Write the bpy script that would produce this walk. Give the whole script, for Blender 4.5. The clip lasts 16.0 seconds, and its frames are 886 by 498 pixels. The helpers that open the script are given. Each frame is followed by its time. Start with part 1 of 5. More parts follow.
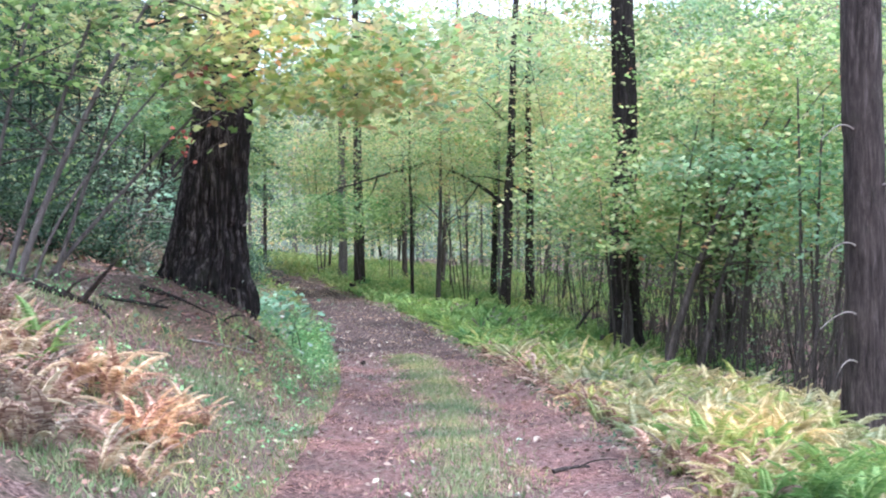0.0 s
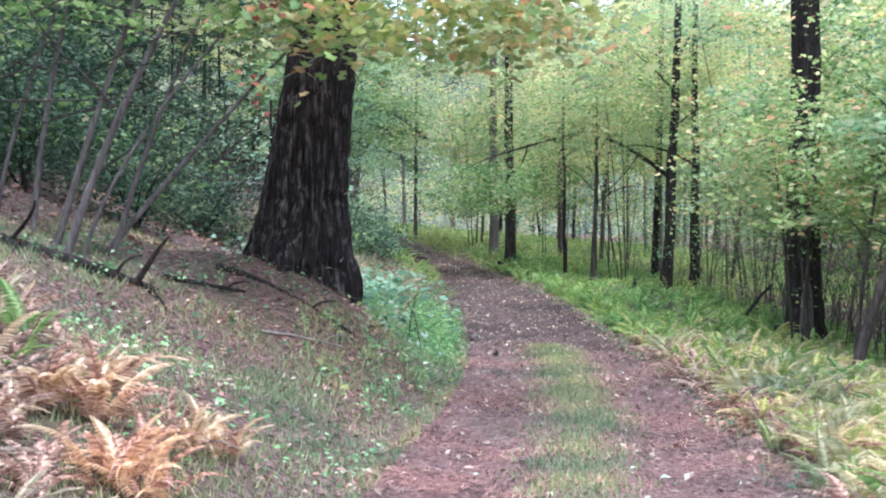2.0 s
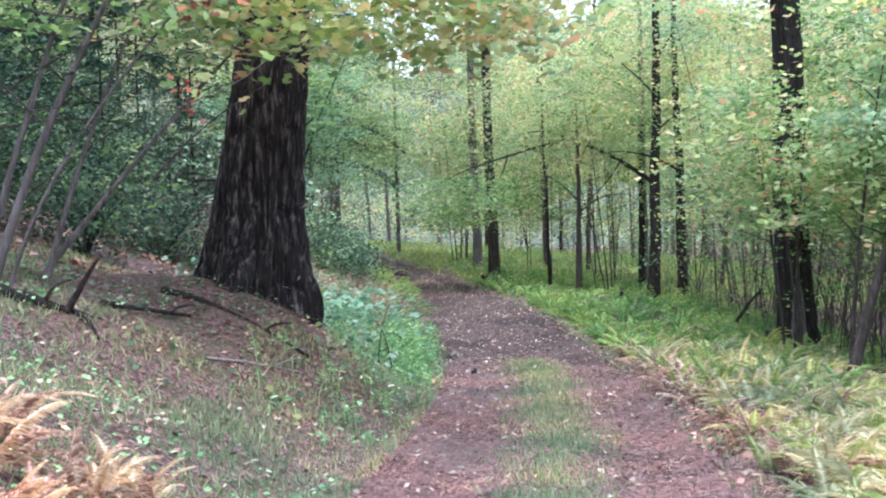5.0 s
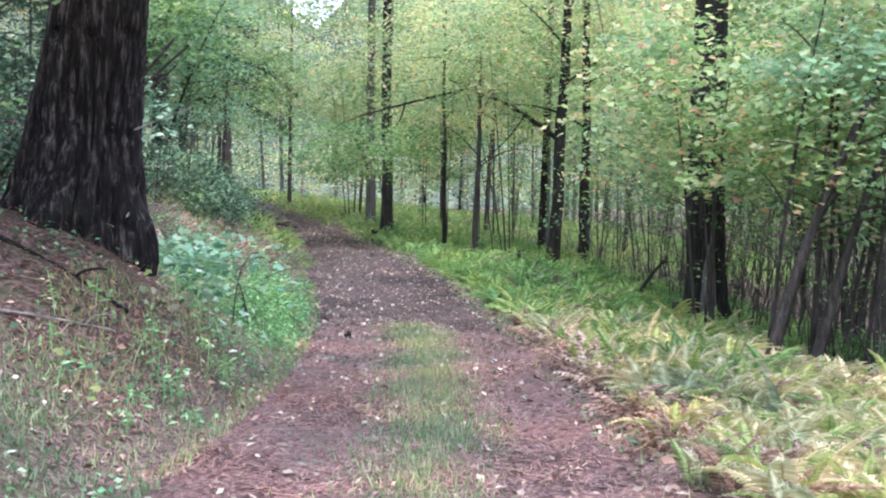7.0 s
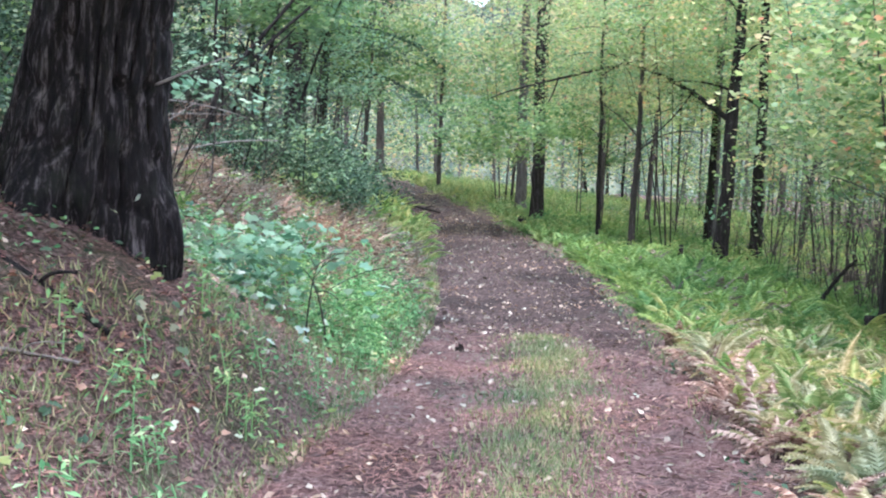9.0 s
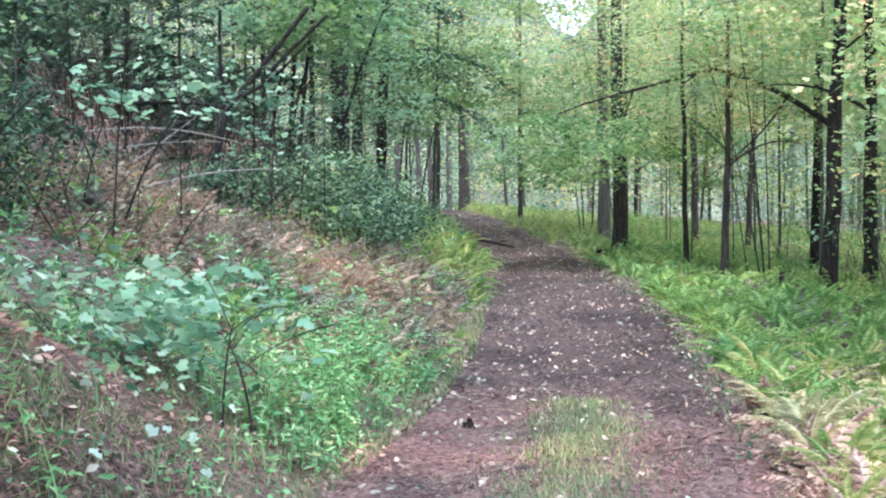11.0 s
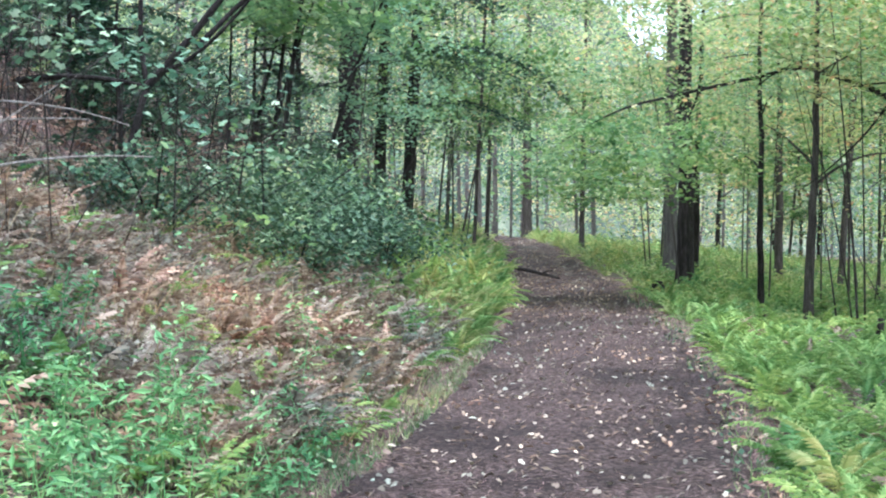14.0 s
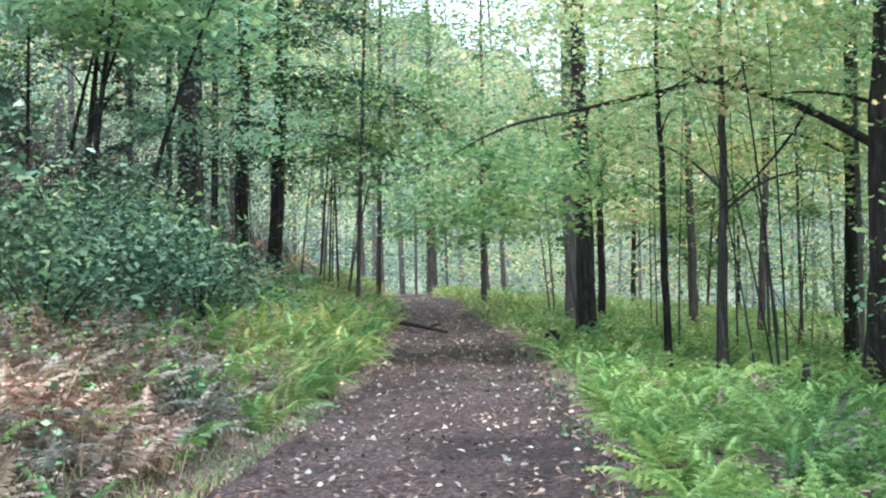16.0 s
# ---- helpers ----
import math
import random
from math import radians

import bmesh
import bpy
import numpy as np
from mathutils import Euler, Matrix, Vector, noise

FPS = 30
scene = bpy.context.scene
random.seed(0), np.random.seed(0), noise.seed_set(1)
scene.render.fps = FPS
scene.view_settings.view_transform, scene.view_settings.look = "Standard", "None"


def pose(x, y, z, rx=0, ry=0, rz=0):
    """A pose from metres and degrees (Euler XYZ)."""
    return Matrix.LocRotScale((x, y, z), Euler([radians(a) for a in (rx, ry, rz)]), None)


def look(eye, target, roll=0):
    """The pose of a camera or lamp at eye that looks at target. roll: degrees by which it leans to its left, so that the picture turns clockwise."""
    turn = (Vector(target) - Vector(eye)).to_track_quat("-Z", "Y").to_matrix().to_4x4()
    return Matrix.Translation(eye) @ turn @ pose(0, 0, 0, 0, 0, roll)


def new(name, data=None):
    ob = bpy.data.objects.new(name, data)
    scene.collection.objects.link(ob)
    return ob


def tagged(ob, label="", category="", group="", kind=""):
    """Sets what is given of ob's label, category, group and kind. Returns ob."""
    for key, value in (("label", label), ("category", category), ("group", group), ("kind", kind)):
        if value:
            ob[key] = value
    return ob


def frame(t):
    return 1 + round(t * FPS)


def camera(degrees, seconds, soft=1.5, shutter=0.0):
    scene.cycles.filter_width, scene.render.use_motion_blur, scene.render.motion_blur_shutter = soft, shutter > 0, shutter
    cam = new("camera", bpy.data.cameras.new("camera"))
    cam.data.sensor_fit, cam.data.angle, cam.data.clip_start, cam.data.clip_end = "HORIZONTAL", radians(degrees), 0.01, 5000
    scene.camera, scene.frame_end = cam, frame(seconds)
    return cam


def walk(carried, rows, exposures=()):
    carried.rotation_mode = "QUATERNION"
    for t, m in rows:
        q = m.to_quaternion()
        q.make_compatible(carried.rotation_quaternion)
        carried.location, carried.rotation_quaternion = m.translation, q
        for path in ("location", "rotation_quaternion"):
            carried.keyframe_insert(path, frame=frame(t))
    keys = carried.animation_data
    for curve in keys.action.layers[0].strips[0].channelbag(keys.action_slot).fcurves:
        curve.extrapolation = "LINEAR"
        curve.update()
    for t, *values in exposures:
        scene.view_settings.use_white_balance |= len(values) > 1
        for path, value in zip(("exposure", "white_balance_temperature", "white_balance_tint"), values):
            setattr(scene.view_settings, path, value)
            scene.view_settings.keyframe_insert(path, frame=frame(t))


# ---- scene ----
# ---------- camera ----------
PATH = [
    (0, (-0.876, -4.385, 1.513), (-0.724, -2.391, 1.538), -0.9),
    (0.5, (-0.725, -3.558, 1.509), (-0.697, -1.558, 1.54), 0.2),
    (1, (-0.562, -2.919, 1.5), (-0.552, -0.919, 1.544), -0.8),
    (1.5, (-0.438, -2.279, 1.486), (-0.52, -0.281, 1.483), 0.3),
    (2, (-0.369, -1.724, 1.517), (-0.483, 0.273, 1.507), -0.5),
    (2.5, (-0.228, -1.316, 1.503), (-0.368, 0.678, 1.532), 2.5),
    (3, (-0.183, -1.169, 1.509), (-0.312, 0.827, 1.518), 1.3),
    (3.5, (-0.181, -1.157, 1.506), (-0.304, 0.839, 1.502), 1.2),
    (4, (-0.192, -1.13, 1.506), (-0.317, 0.866, 1.481), 0.3),
    (4.2, (-0.18, -1.092, 1.531), (-0.313, 0.904, 1.516), -1.2),
    (6.3, (-0.065, 0.307, 1.333), (-0.11, 2.306, 1.359), -4.2),
    (6.5, (-0.031, 0.609, 1.36), (-0.024, 2.609, 1.327), -3.8),
    (7, (0.046, 1.258, 1.342), (0.105, 3.256, 1.29), 0.2),
    (7.5, (0.177, 1.892, 1.323), (0.219, 3.89, 1.24), -0.3),
    (8, (0.265, 2.577, 1.364), (0.249, 4.575, 1.284), 2.7),
    (8.5, (0.278, 3.403, 1.401), (0.142, 5.397, 1.305), 1.2),
    (9, (0.407, 4.071, 1.388), (0.204, 6.059, 1.307), 1.5),
    (9.2, (0.402, 4.381, 1.41), (0.177, 6.366, 1.334), 3.5),
    (11.3, (0.973, 7.616, 1.317), (0.587, 9.578, 1.3), -1.3),
    (11.5, (0.911, 7.932, 1.359), (0.517, 9.893, 1.34), 0.5),
    (12, (0.894, 8.581, 1.34), (0.468, 10.535, 1.342), 0.4),
    (12.5, (0.938, 9.349, 1.291), (0.47, 11.294, 1.292), -0.8),
    (13, (1.065, 10.021, 1.283), (0.522, 11.946, 1.287), 1.3),
    (13.5, (1.164, 10.693, 1.264), (0.663, 12.629, 1.28), -0.2),
    (14, (1.265, 11.584, 1.247), (0.747, 13.516, 1.274), 0.4),
    (14.5, (1.442, 12.644, 1.209), (0.928, 14.575, 1.279), 0.8),
    (15, (1.44, 13.398, 1.16), (1.006, 15.347, 1.282), -0.2),
    (15.5, (1.471, 14.053, 1.09), (1.026, 15.999, 1.212), 0.2),
    (16, (1.487, 14.689, 1.057), (1.083, 16.644, 1.186), -1.3),
]
cam = camera(39.0, 16.0, soft=2.1)
walk(cam, [(t, look(eye, target, roll)) for t, eye, target, roll in PATH], exposures=[(0, 1.28, 5520, 24), (8, 1.34, 5500, 24), (11.5, 1.48, 5450, 19), (13, 1.48, 5450, 18), (16, 1.42, 5400, 15)])

# ---------- light: bright overcast sky over a forest ----------
world = bpy.data.worlds.new("overcast_sky")
world.use_nodes = True
scene.world = world
wn = world.node_tree
sky = wn.nodes.new("ShaderNodeTexSky")
sky.sky_type, sky.sun_disc = "NISHITA", False
sky.sun_elevation, sky.sun_rotation = radians(65), radians(151)
sky.air_density, sky.dust_density = 1.0, 4.0
soften = wn.nodes.new("ShaderNodeMix")
soften.data_type = "RGBA"
soften.inputs["Factor"].default_value = 0.65
soften.inputs["B"].default_value = (9.4, 10.2, 11.2, 1)
wn.links.new(sky.outputs[0], soften.inputs["A"])
wn.links.new(soften.outputs["Result"], wn.nodes["Background"].inputs[0])
wn.nodes["Background"].inputs[1].default_value = 0.15
sun = new("sun", bpy.data.lights.new("sun", "SUN"))
sun.data.energy, sun.data.angle, sun.data.color = 1.5, radians(16), (1.0, 0.97, 0.9)
sun.matrix_world = look((5, -9, 22), (0, 0, 0))

# ---------- materials ----------


def ramp(nt, fac, stops):
    r = nt.nodes.new("ShaderNodeValToRGB")
    el = r.color_ramp.elements
    while len(el) < len(stops):
        el.new(0.5)
    for e, (p, c) in zip(el, stops):
        e.position, e.color = p, (*c, 1)
    nt.links.new(fac, r.inputs[0])
    return r.outputs[0]


def noise_tex(nt, scale, detail=4, vec=None, rough=0.6):
    n = nt.nodes.new("ShaderNodeTexNoise")
    n.inputs["Scale"].default_value, n.inputs["Detail"].default_value = scale, detail
    n.inputs["Roughness"].default_value = rough
    if vec is not None:
        nt.links.new(vec, n.inputs["Vector"])
    return n.outputs["Fac"]


def mix(nt, fac, a, b, mode="MIX"):
    m = nt.nodes.new("ShaderNodeMix")
    m.data_type, m.blend_type = "RGBA", mode
    for sock, v in ((m.inputs["Factor"], fac), (m.inputs["A"], a), (m.inputs["B"], b)):
        if isinstance(v, (int, float)):
            sock.default_value = v
        elif isinstance(v, tuple):
            sock.default_value = (*v, 1)
        else:
            nt.links.new(v, sock)
    return m.outputs["Result"]


def start_material(name, rough=0.85):
    m = bpy.data.materials.new(name)
    m.use_nodes = True
    nt = m.node_tree
    p = nt.nodes["Principled BSDF"]
    p.inputs["Roughness"].default_value = rough
    p.inputs["Specular IOR Level"].default_value = 0.25
    co = nt.nodes.new("ShaderNodeTexCoord").outputs["Object"]
    return m, nt, p, co


def bump(nt, p, height, strength, dist):
    b = nt.nodes.new("ShaderNodeBump")
    b.inputs["Strength"].default_value, b.inputs["Distance"].default_value = strength, dist
    nt.links.new(height, b.inputs["Height"])
    nt.links.new(b.outputs[0], p.inputs["Normal"])


def stretched(nt, co, sx, sy, sz):
    mp = nt.nodes.new("ShaderNodeMapping")
    mp.inputs["Scale"].default_value = (sx, sy, sz)
    nt.links.new(co, mp.inputs[0])
    return mp.outputs[0]


def bark_material(name, dark, mid, light, moss=0.0):
    m, nt, p, co = start_material(name, 0.92)
    v = stretched(nt, co, 1, 1, 0.13)
    n1 = noise_tex(nt, 19, 8, v, 0.78)
    n2 = noise_tex(nt, 1.7, 3, co)
    col = ramp(nt, n1, [(0.38, dark), (0.52, mid), (0.66, light)])
    col = mix(nt, ramp(nt, n2, [(0.42, (0, 0, 0)), (0.7, (0.5, 0.5, 0.5))]), col, mid)
    if moss:
        n3 = noise_tex(nt, 5, 4, co)
        col = mix(nt, ramp(nt, n3, [(0.55, (0, 0, 0)), (0.75, (moss, moss, moss))]), col, (0.09, 0.12, 0.06))
    nt.links.new(col, p.inputs["Base Color"])
    bump(nt, p, n1, 1.0, 0.05)
    return m


def leaf_material(name, stops, through_light=0.66, gloss=0.5, autumn=0.0):
    """Thin leaves: each one has its own colour, and some light passes through."""
    m, nt, p, co = start_material(name, gloss)
    geo = nt.nodes.new("ShaderNodeNewGeometry").outputs["Random Per Island"]
    inf = nt.nodes.new("ShaderNodeObjectInfo").outputs["Random"]
    add = nt.nodes.new("ShaderNodeMath")
    add.operation = "MULTIPLY_ADD"
    nt.links.new(inf, add.inputs[0])
    add.inputs[1].default_value = 0.15
    nt.links.new(geo, add.inputs[2])
    fr = nt.nodes.new("ShaderNodeMath")
    fr.operation = "FRACT"
    nt.links.new(add.outputs[0], fr.inputs[0])
    col = ramp(nt, fr.outputs[0], stops)
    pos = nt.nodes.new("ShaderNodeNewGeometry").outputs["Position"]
    # blotches in the colour: varied leaf tone, plus light and shaded clumps painted in
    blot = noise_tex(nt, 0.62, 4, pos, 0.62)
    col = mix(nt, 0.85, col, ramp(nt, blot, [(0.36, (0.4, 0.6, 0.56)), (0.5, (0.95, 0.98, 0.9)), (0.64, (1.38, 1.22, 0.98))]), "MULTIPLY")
    if autumn:
        patch = noise_tex(nt, 0.33, 3, stretched(nt, pos, 1, 1, 1.5), 0.55)
        col = mix(nt, ramp(nt, patch, [(0.56, (0, 0, 0)), (0.68, (autumn, autumn, autumn))]), col, (0.8, 0.56, 0.3))
        cool = noise_tex(nt, 0.27, 3, stretched(nt, pos, 1.1, 1, 1.3), 0.5)
        col = mix(nt, ramp(nt, cool, [(0.53, (0, 0, 0)), (0.66, (0.6, 0.6, 0.6))]), col, (0.33, 0.54, 0.37))
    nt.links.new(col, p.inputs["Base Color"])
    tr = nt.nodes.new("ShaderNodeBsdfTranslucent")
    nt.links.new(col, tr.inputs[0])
    ms = nt.nodes.new("ShaderNodeMixShader")
    ms.inputs[0].default_value = through_light
    nt.links.new(p.outputs[0], ms.inputs[1])
    nt.links.new(tr.outputs[0], ms.inputs[2])
    nt.links.new(ms.outputs[0], nt.nodes["Material Output"].inputs[0])
    return m


BARK_OAK = bark_material("dark_oak_bark", (0.0035, 0.003, 0.003), (0.02, 0.016, 0.0145), (0.23, 0.197, 0.178), 0.12)
BARK_DARK = bark_material("dark_bark", (0.008, 0.0065, 0.006), (0.028, 0.023, 0.02), (0.085, 0.072, 0.064), 0.2)
BARK_GREY = bark_material("grey_bark", (0.07, 0.062, 0.056), (0.14, 0.126, 0.115), (0.24, 0.22, 0.205), 0.3)
BARK_TWIG = bark_material("twig_bark", (0.03, 0.025, 0.021), (0.08, 0.068, 0.058), (0.18, 0.155, 0.135), 0.3)
BARK_PALE = bark_material("dead_pale_wood", (0.2, 0.18, 0.15), (0.36, 0.33, 0.29), (0.5, 0.47, 0.42))

G1, G2, G3 = (0.085, 0.16, 0.06), (0.17, 0.29, 0.1), (0.29, 0.42, 0.15)
LEAF_MAPLE = leaf_material("maple_leaves", [(0, G2), (0.3, G3), (0.6, (0.454, 0.574, 0.277)), (0.86, (0.632, 0.625, 0.358)), (0.97, (0.756, 0.521, 0.311)), (1, (0.687, 0.261, 0.174))], autumn=0.4)
LEAF_GREEN = leaf_material("green_leaves", [(0, G1), (0.4, G2), (0.75, G3), (0.95, (0.421, 0.535, 0.279)), (1, (0.592, 0.535, 0.327))], autumn=0.12)
LEAF_YELLOW = leaf_material("turning_leaves", [(0, G3), (0.35, (0.536, 0.640, 0.294)), (0.7, (0.736, 0.717, 0.380)), (0.94, (0.831, 0.640, 0.343)), (1, (0.804, 0.384, 0.214))], autumn=0.6)
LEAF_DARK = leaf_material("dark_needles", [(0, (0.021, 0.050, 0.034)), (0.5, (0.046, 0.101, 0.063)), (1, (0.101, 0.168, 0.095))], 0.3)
LEAF_SHRUB = leaf_material("grey_green_shrub_leaves", [(0, (0.03, 0.065, 0.036)), (0.5, (0.068, 0.13, 0.072)), (0.9, (0.14, 0.215, 0.13)), (1, (0.24, 0.3, 0.2))], 0.3)
LEAF_MINT = leaf_material("pale_mint_leaves", [(0, (0.075, 0.165, 0.1)), (0.45, (0.165, 0.3, 0.19)), (0.85, (0.28, 0.43, 0.29)), (1, (0.48, 0.6, 0.45))], 0.35)
LEAF_BROAD = leaf_material("broad_mint_leaves", [(0, (0.15, 0.31, 0.19)), (0.5, (0.29, 0.49, 0.31)), (1, (0.56, 0.72, 0.54))], 0.4)
LEAF_WEED = leaf_material("weed_leaves", [(0, (0.09, 0.235, 0.095)), (0.5, (0.225, 0.465, 0.2)), (0.9, (0.38, 0.64, 0.31)), (1, (0.72, 0.78, 0.48))], 0.35)
FERN_GREEN = leaf_material("green_fern", [(0, (0.15, 0.28, 0.085)), (0.5, (0.27, 0.43, 0.14)), (1, (0.42, 0.54, 0.21))], 0.4)
FERN_LIME = leaf_material("yellow_green_fern", [(0, (0.24, 0.34, 0.105)), (0.5, (0.41, 0.48, 0.18)), (1, (0.6, 0.585, 0.28))], 0.4)
FERN_PALE = leaf_material("pale_yellow_fern", [(0, (0.4, 0.37, 0.19)), (0.5, (0.57, 0.505, 0.29)), (1, (0.74, 0.665, 0.44))], 0.35)
FERN_CREAM = leaf_material("cream_dying_fern", [(0, (0.46, 0.34, 0.225)), (0.5, (0.68, 0.54, 0.38)), (1, (0.85, 0.74, 0.57))], 0.35)
FERN_RUST = leaf_material("rust_brown_fern", [(0, (0.21, 0.115, 0.09)), (0.5, (0.43, 0.28, 0.225)), (1, (0.78, 0.6, 0.49))], 0.3)
FERN_TAN = leaf_material("tan_fern", [(0, (0.16, 0.11, 0.09)), (0.5, (0.31, 0.245, 0.2)), (1, (0.52, 0.45, 0.37))], 0.3)
GRASS = leaf_material("grass_blades", [(0, (0.13, 0.205, 0.085)), (0.5, (0.255, 0.35, 0.165)), (0.85, (0.40, 0.43, 0.24)), (1, (0.58, 0.5, 0.33))], 0.35)
DRY = leaf_material("dry_stalks", [(0, (0.16, 0.09, 0.05)), (0.5, (0.3, 0.2, 0.12)), (1, (0.5, 0.4, 0.25))], 0.25)
LITTER_PATH = leaf_material("fallen_tan_leaves", [(0, (0.12, 0.07, 0.05)), (0.5, (0.26, 0.17, 0.125)), (0.85, (0.42, 0.31, 0.23)), (1, (0.62, 0.53, 0.43))], 0.1)
LITTER_PALE = leaf_material("fallen_pale_tan_leaves", [(0, (0.26, 0.185, 0.145)), (0.6, (0.42, 0.325, 0.26)), (1, (0.68, 0.59, 0.49))], 0.1)
LITTER_BANK = leaf_material("fallen_brown_leaves", [(0, (0.15, 0.085, 0.068)), (0.5, (0.33, 0.195, 0.15)), (0.85, (0.47, 0.32, 0.255)), (1, (0.7, 0.6, 0.5))], 0.1)
NEEDLES = leaf_material("fallen_red_needles", [(0, (0.19, 0.088, 0.078)), (0.5, (0.36, 0.18, 0.158)), (1, (0.54, 0.34, 0.3))], 0.05)
PALE_LEAF = leaf_material("pale_leaf_undersides", [(0, (0.42, 0.49, 0.38)), (1, (0.7, 0.75, 0.64))], 0.2)
RED_LEAF = leaf_material("red_leaves", [(0, (0.2, 0.05, 0.045)), (1, (0.36, 0.13, 0.09))], 0.3)

# forest soil under litter
SOIL, nt, p, co = start_material("forest_soil_with_litter", 0.95)
a, b = noise_tex(nt, 24, 9, co, 0.8), noise_tex(nt, 1.6, 5, co)
c = ramp(nt, a, [(0.4, (0.025, 0.016, 0.013)), (0.5, (0.15, 0.092, 0.078)), (0.62, (0.4, 0.29, 0.245))])
c = mix(nt, ramp(nt, b, [(0.45, (0, 0, 0)), (0.7, (0.75, 0.75, 0.75))]), c, mix(nt, a, (0.04, 0.06, 0.025), (0.12, 0.15, 0.06)))
nt.links.new(c, p.inputs["Base Color"])
bump(nt, p, a, 1.0, 0.03)

# the track: reddish needle litter near, dark damp soil beyond the bend
DIRT, nt, p, co = start_material("track_dirt", 0.95)
a, b, d = noise_tex(nt, 26, 9, co, 0.8), noise_tex(nt, 2.2, 4, co), noise_tex(nt, 0.7, 3, co)
red = ramp(nt, a, [(0.4, (0.05, 0.025, 0.022)), (0.5, (0.19, 0.1, 0.088)), (0.62, (0.46, 0.31, 0.27))])
dark = ramp(nt, a, [(0.4, (0.022, 0.016, 0.014)), (0.5, (0.082, 0.054, 0.046)), (0.6, (0.27, 0.195, 0.165))])
grey = ramp(nt, a, [(0.4, (0.08, 0.06, 0.055)), (0.62, (0.34, 0.27, 0.25))])
sep = nt.nodes.new("ShaderNodeSeparateXYZ")
nt.links.new(co, sep.inputs[0])
far_part = nt.nodes.new("ShaderNodeMapRange")
far_part.inputs[1].default_value, far_part.inputs[2].default_value = 15.0, 19.0
wob = nt.nodes.new("ShaderNodeMath")
wob.operation = "MULTIPLY_ADD"
nt.links.new(d, wob.inputs[0])
wob.inputs[1].default_value = 6.0
nt.links.new(sep.outputs[1], wob.inputs[2])
sub = nt.nodes.new("ShaderNodeMath")
sub.operation = "SUBTRACT"
nt.links.new(wob.outputs[0], sub.inputs[0])
sub.inputs[1].default_value = 3.0
nt.links.new(sub.outputs[0], far_part.inputs[0])
c = mix(nt, ramp(nt, b, [(0.5, (0, 0, 0)), (0.72, (0.7, 0.7, 0.7))]), red, grey)
c = mix(nt, far_part.outputs[0], c, dark)
mud = noise_tex(nt, 1.1, 5, stretched(nt, co, 1.0, 0.6, 1.0), 0.65)
c = mix(nt, ramp(nt, mud, [(0.46, (0, 0, 0)), (0.6, (0.85, 0.85, 0.85))]), c, mix(nt, 0.75, c, (0.03, 0.022, 0.02)))
nt.links.new(c, p.inputs["Base Color"])
bump(nt, p, a, 1.0, 0.04)

# ---------- mesh helpers ----------


def mesh_np(name, V, F, material, smooth=False):
    """A mesh from arrays: V (n, 3), F (m, k)."""
    me = bpy.data.meshes.new(name)
    V, F = np.asarray(V, np.float32), np.asarray(F, np.int32)
    me.vertices.add(len(V))
    me.vertices.foreach_set("co", V.ravel())
    me.loops.add(F.size)
    me.loops.foreach_set("vertex_index", F.ravel())
    me.polygons.add(len(F))
    me.polygons.foreach_set("loop_start", np.arange(len(F), dtype=np.int32) * F.shape[1])
    me.polygons.foreach_set("use_smooth", np.full(len(F), smooth))
    me.update(calc_edges=True)
    me.materials.append(material)
    return me


def thing(name, place, label, category, group="", kind=""):
    ob = new(name)
    ob.location = place
    ob.empty_display_size = 0.1
    return tagged(ob, label, category, group, kind)


def part(name, me, parent, label=""):
    """A mesh in the parent's own coordinates, as a part of it."""
    ob = new(name, me)
    ob.parent = parent
    return tagged(ob, label)


def single(name, me, label, category, kind="", group=""):
    return tagged(new(name, me), label, category, group, kind)


def tube(points, radii, sides=10, rough=0.0, seed=0):
    """A bent, tapering round stem through the points."""
    pts = np.asarray(points, float)
    rad = np.asarray(radii, float)
    r = np.random.default_rng(seed)
    t = np.gradient(pts, axis=0)
    t /= np.linalg.norm(t, axis=1)[:, None] + 1e-9
    ref = np.where(np.abs(t[:, 2:3]) > 0.8, [[1.0, 0, 0]], [[0, 0, 1.0]])
    u = np.cross(t, ref)
    u /= np.linalg.norm(u, axis=1)[:, None] + 1e-9
    w = np.cross(t, u)
    ang = np.linspace(0, 2 * np.pi, sides, endpoint=False)
    k = 1 + rough * r.normal(0, 1, (len(pts), sides))
    V = pts[:, None] + (rad[:, None] * k)[..., None] * (np.cos(ang)[None, :, None] * u[:, None] + np.sin(ang)[None, :, None] * w[:, None])
    V = V.reshape(-1, 3)
    i = np.arange(len(pts) - 1)[:, None] * sides
    j = np.arange(sides)[None]
    q = (j + 1) % sides
    F = np.stack([i + j, i + q, i + sides + q, i + sides + j], -1).reshape(-1, 4)
    return V, F


def joined(pieces):
    Vs, Fs, n = [], [], 0
    for V, F in pieces:
        Vs.append(V)
        Fs.append(F + n)
        n += len(V)
    return np.concatenate(Vs), np.concatenate(Fs)


def bezier(a, b, c, n):
    s = np.linspace(0, 1, n)[:, None]
    a, b, c = (np.asarray(v, float) for v in (a, b, c))
    return (1 - s) ** 2 * a + 2 * s * (1 - s) * b + s * s * c


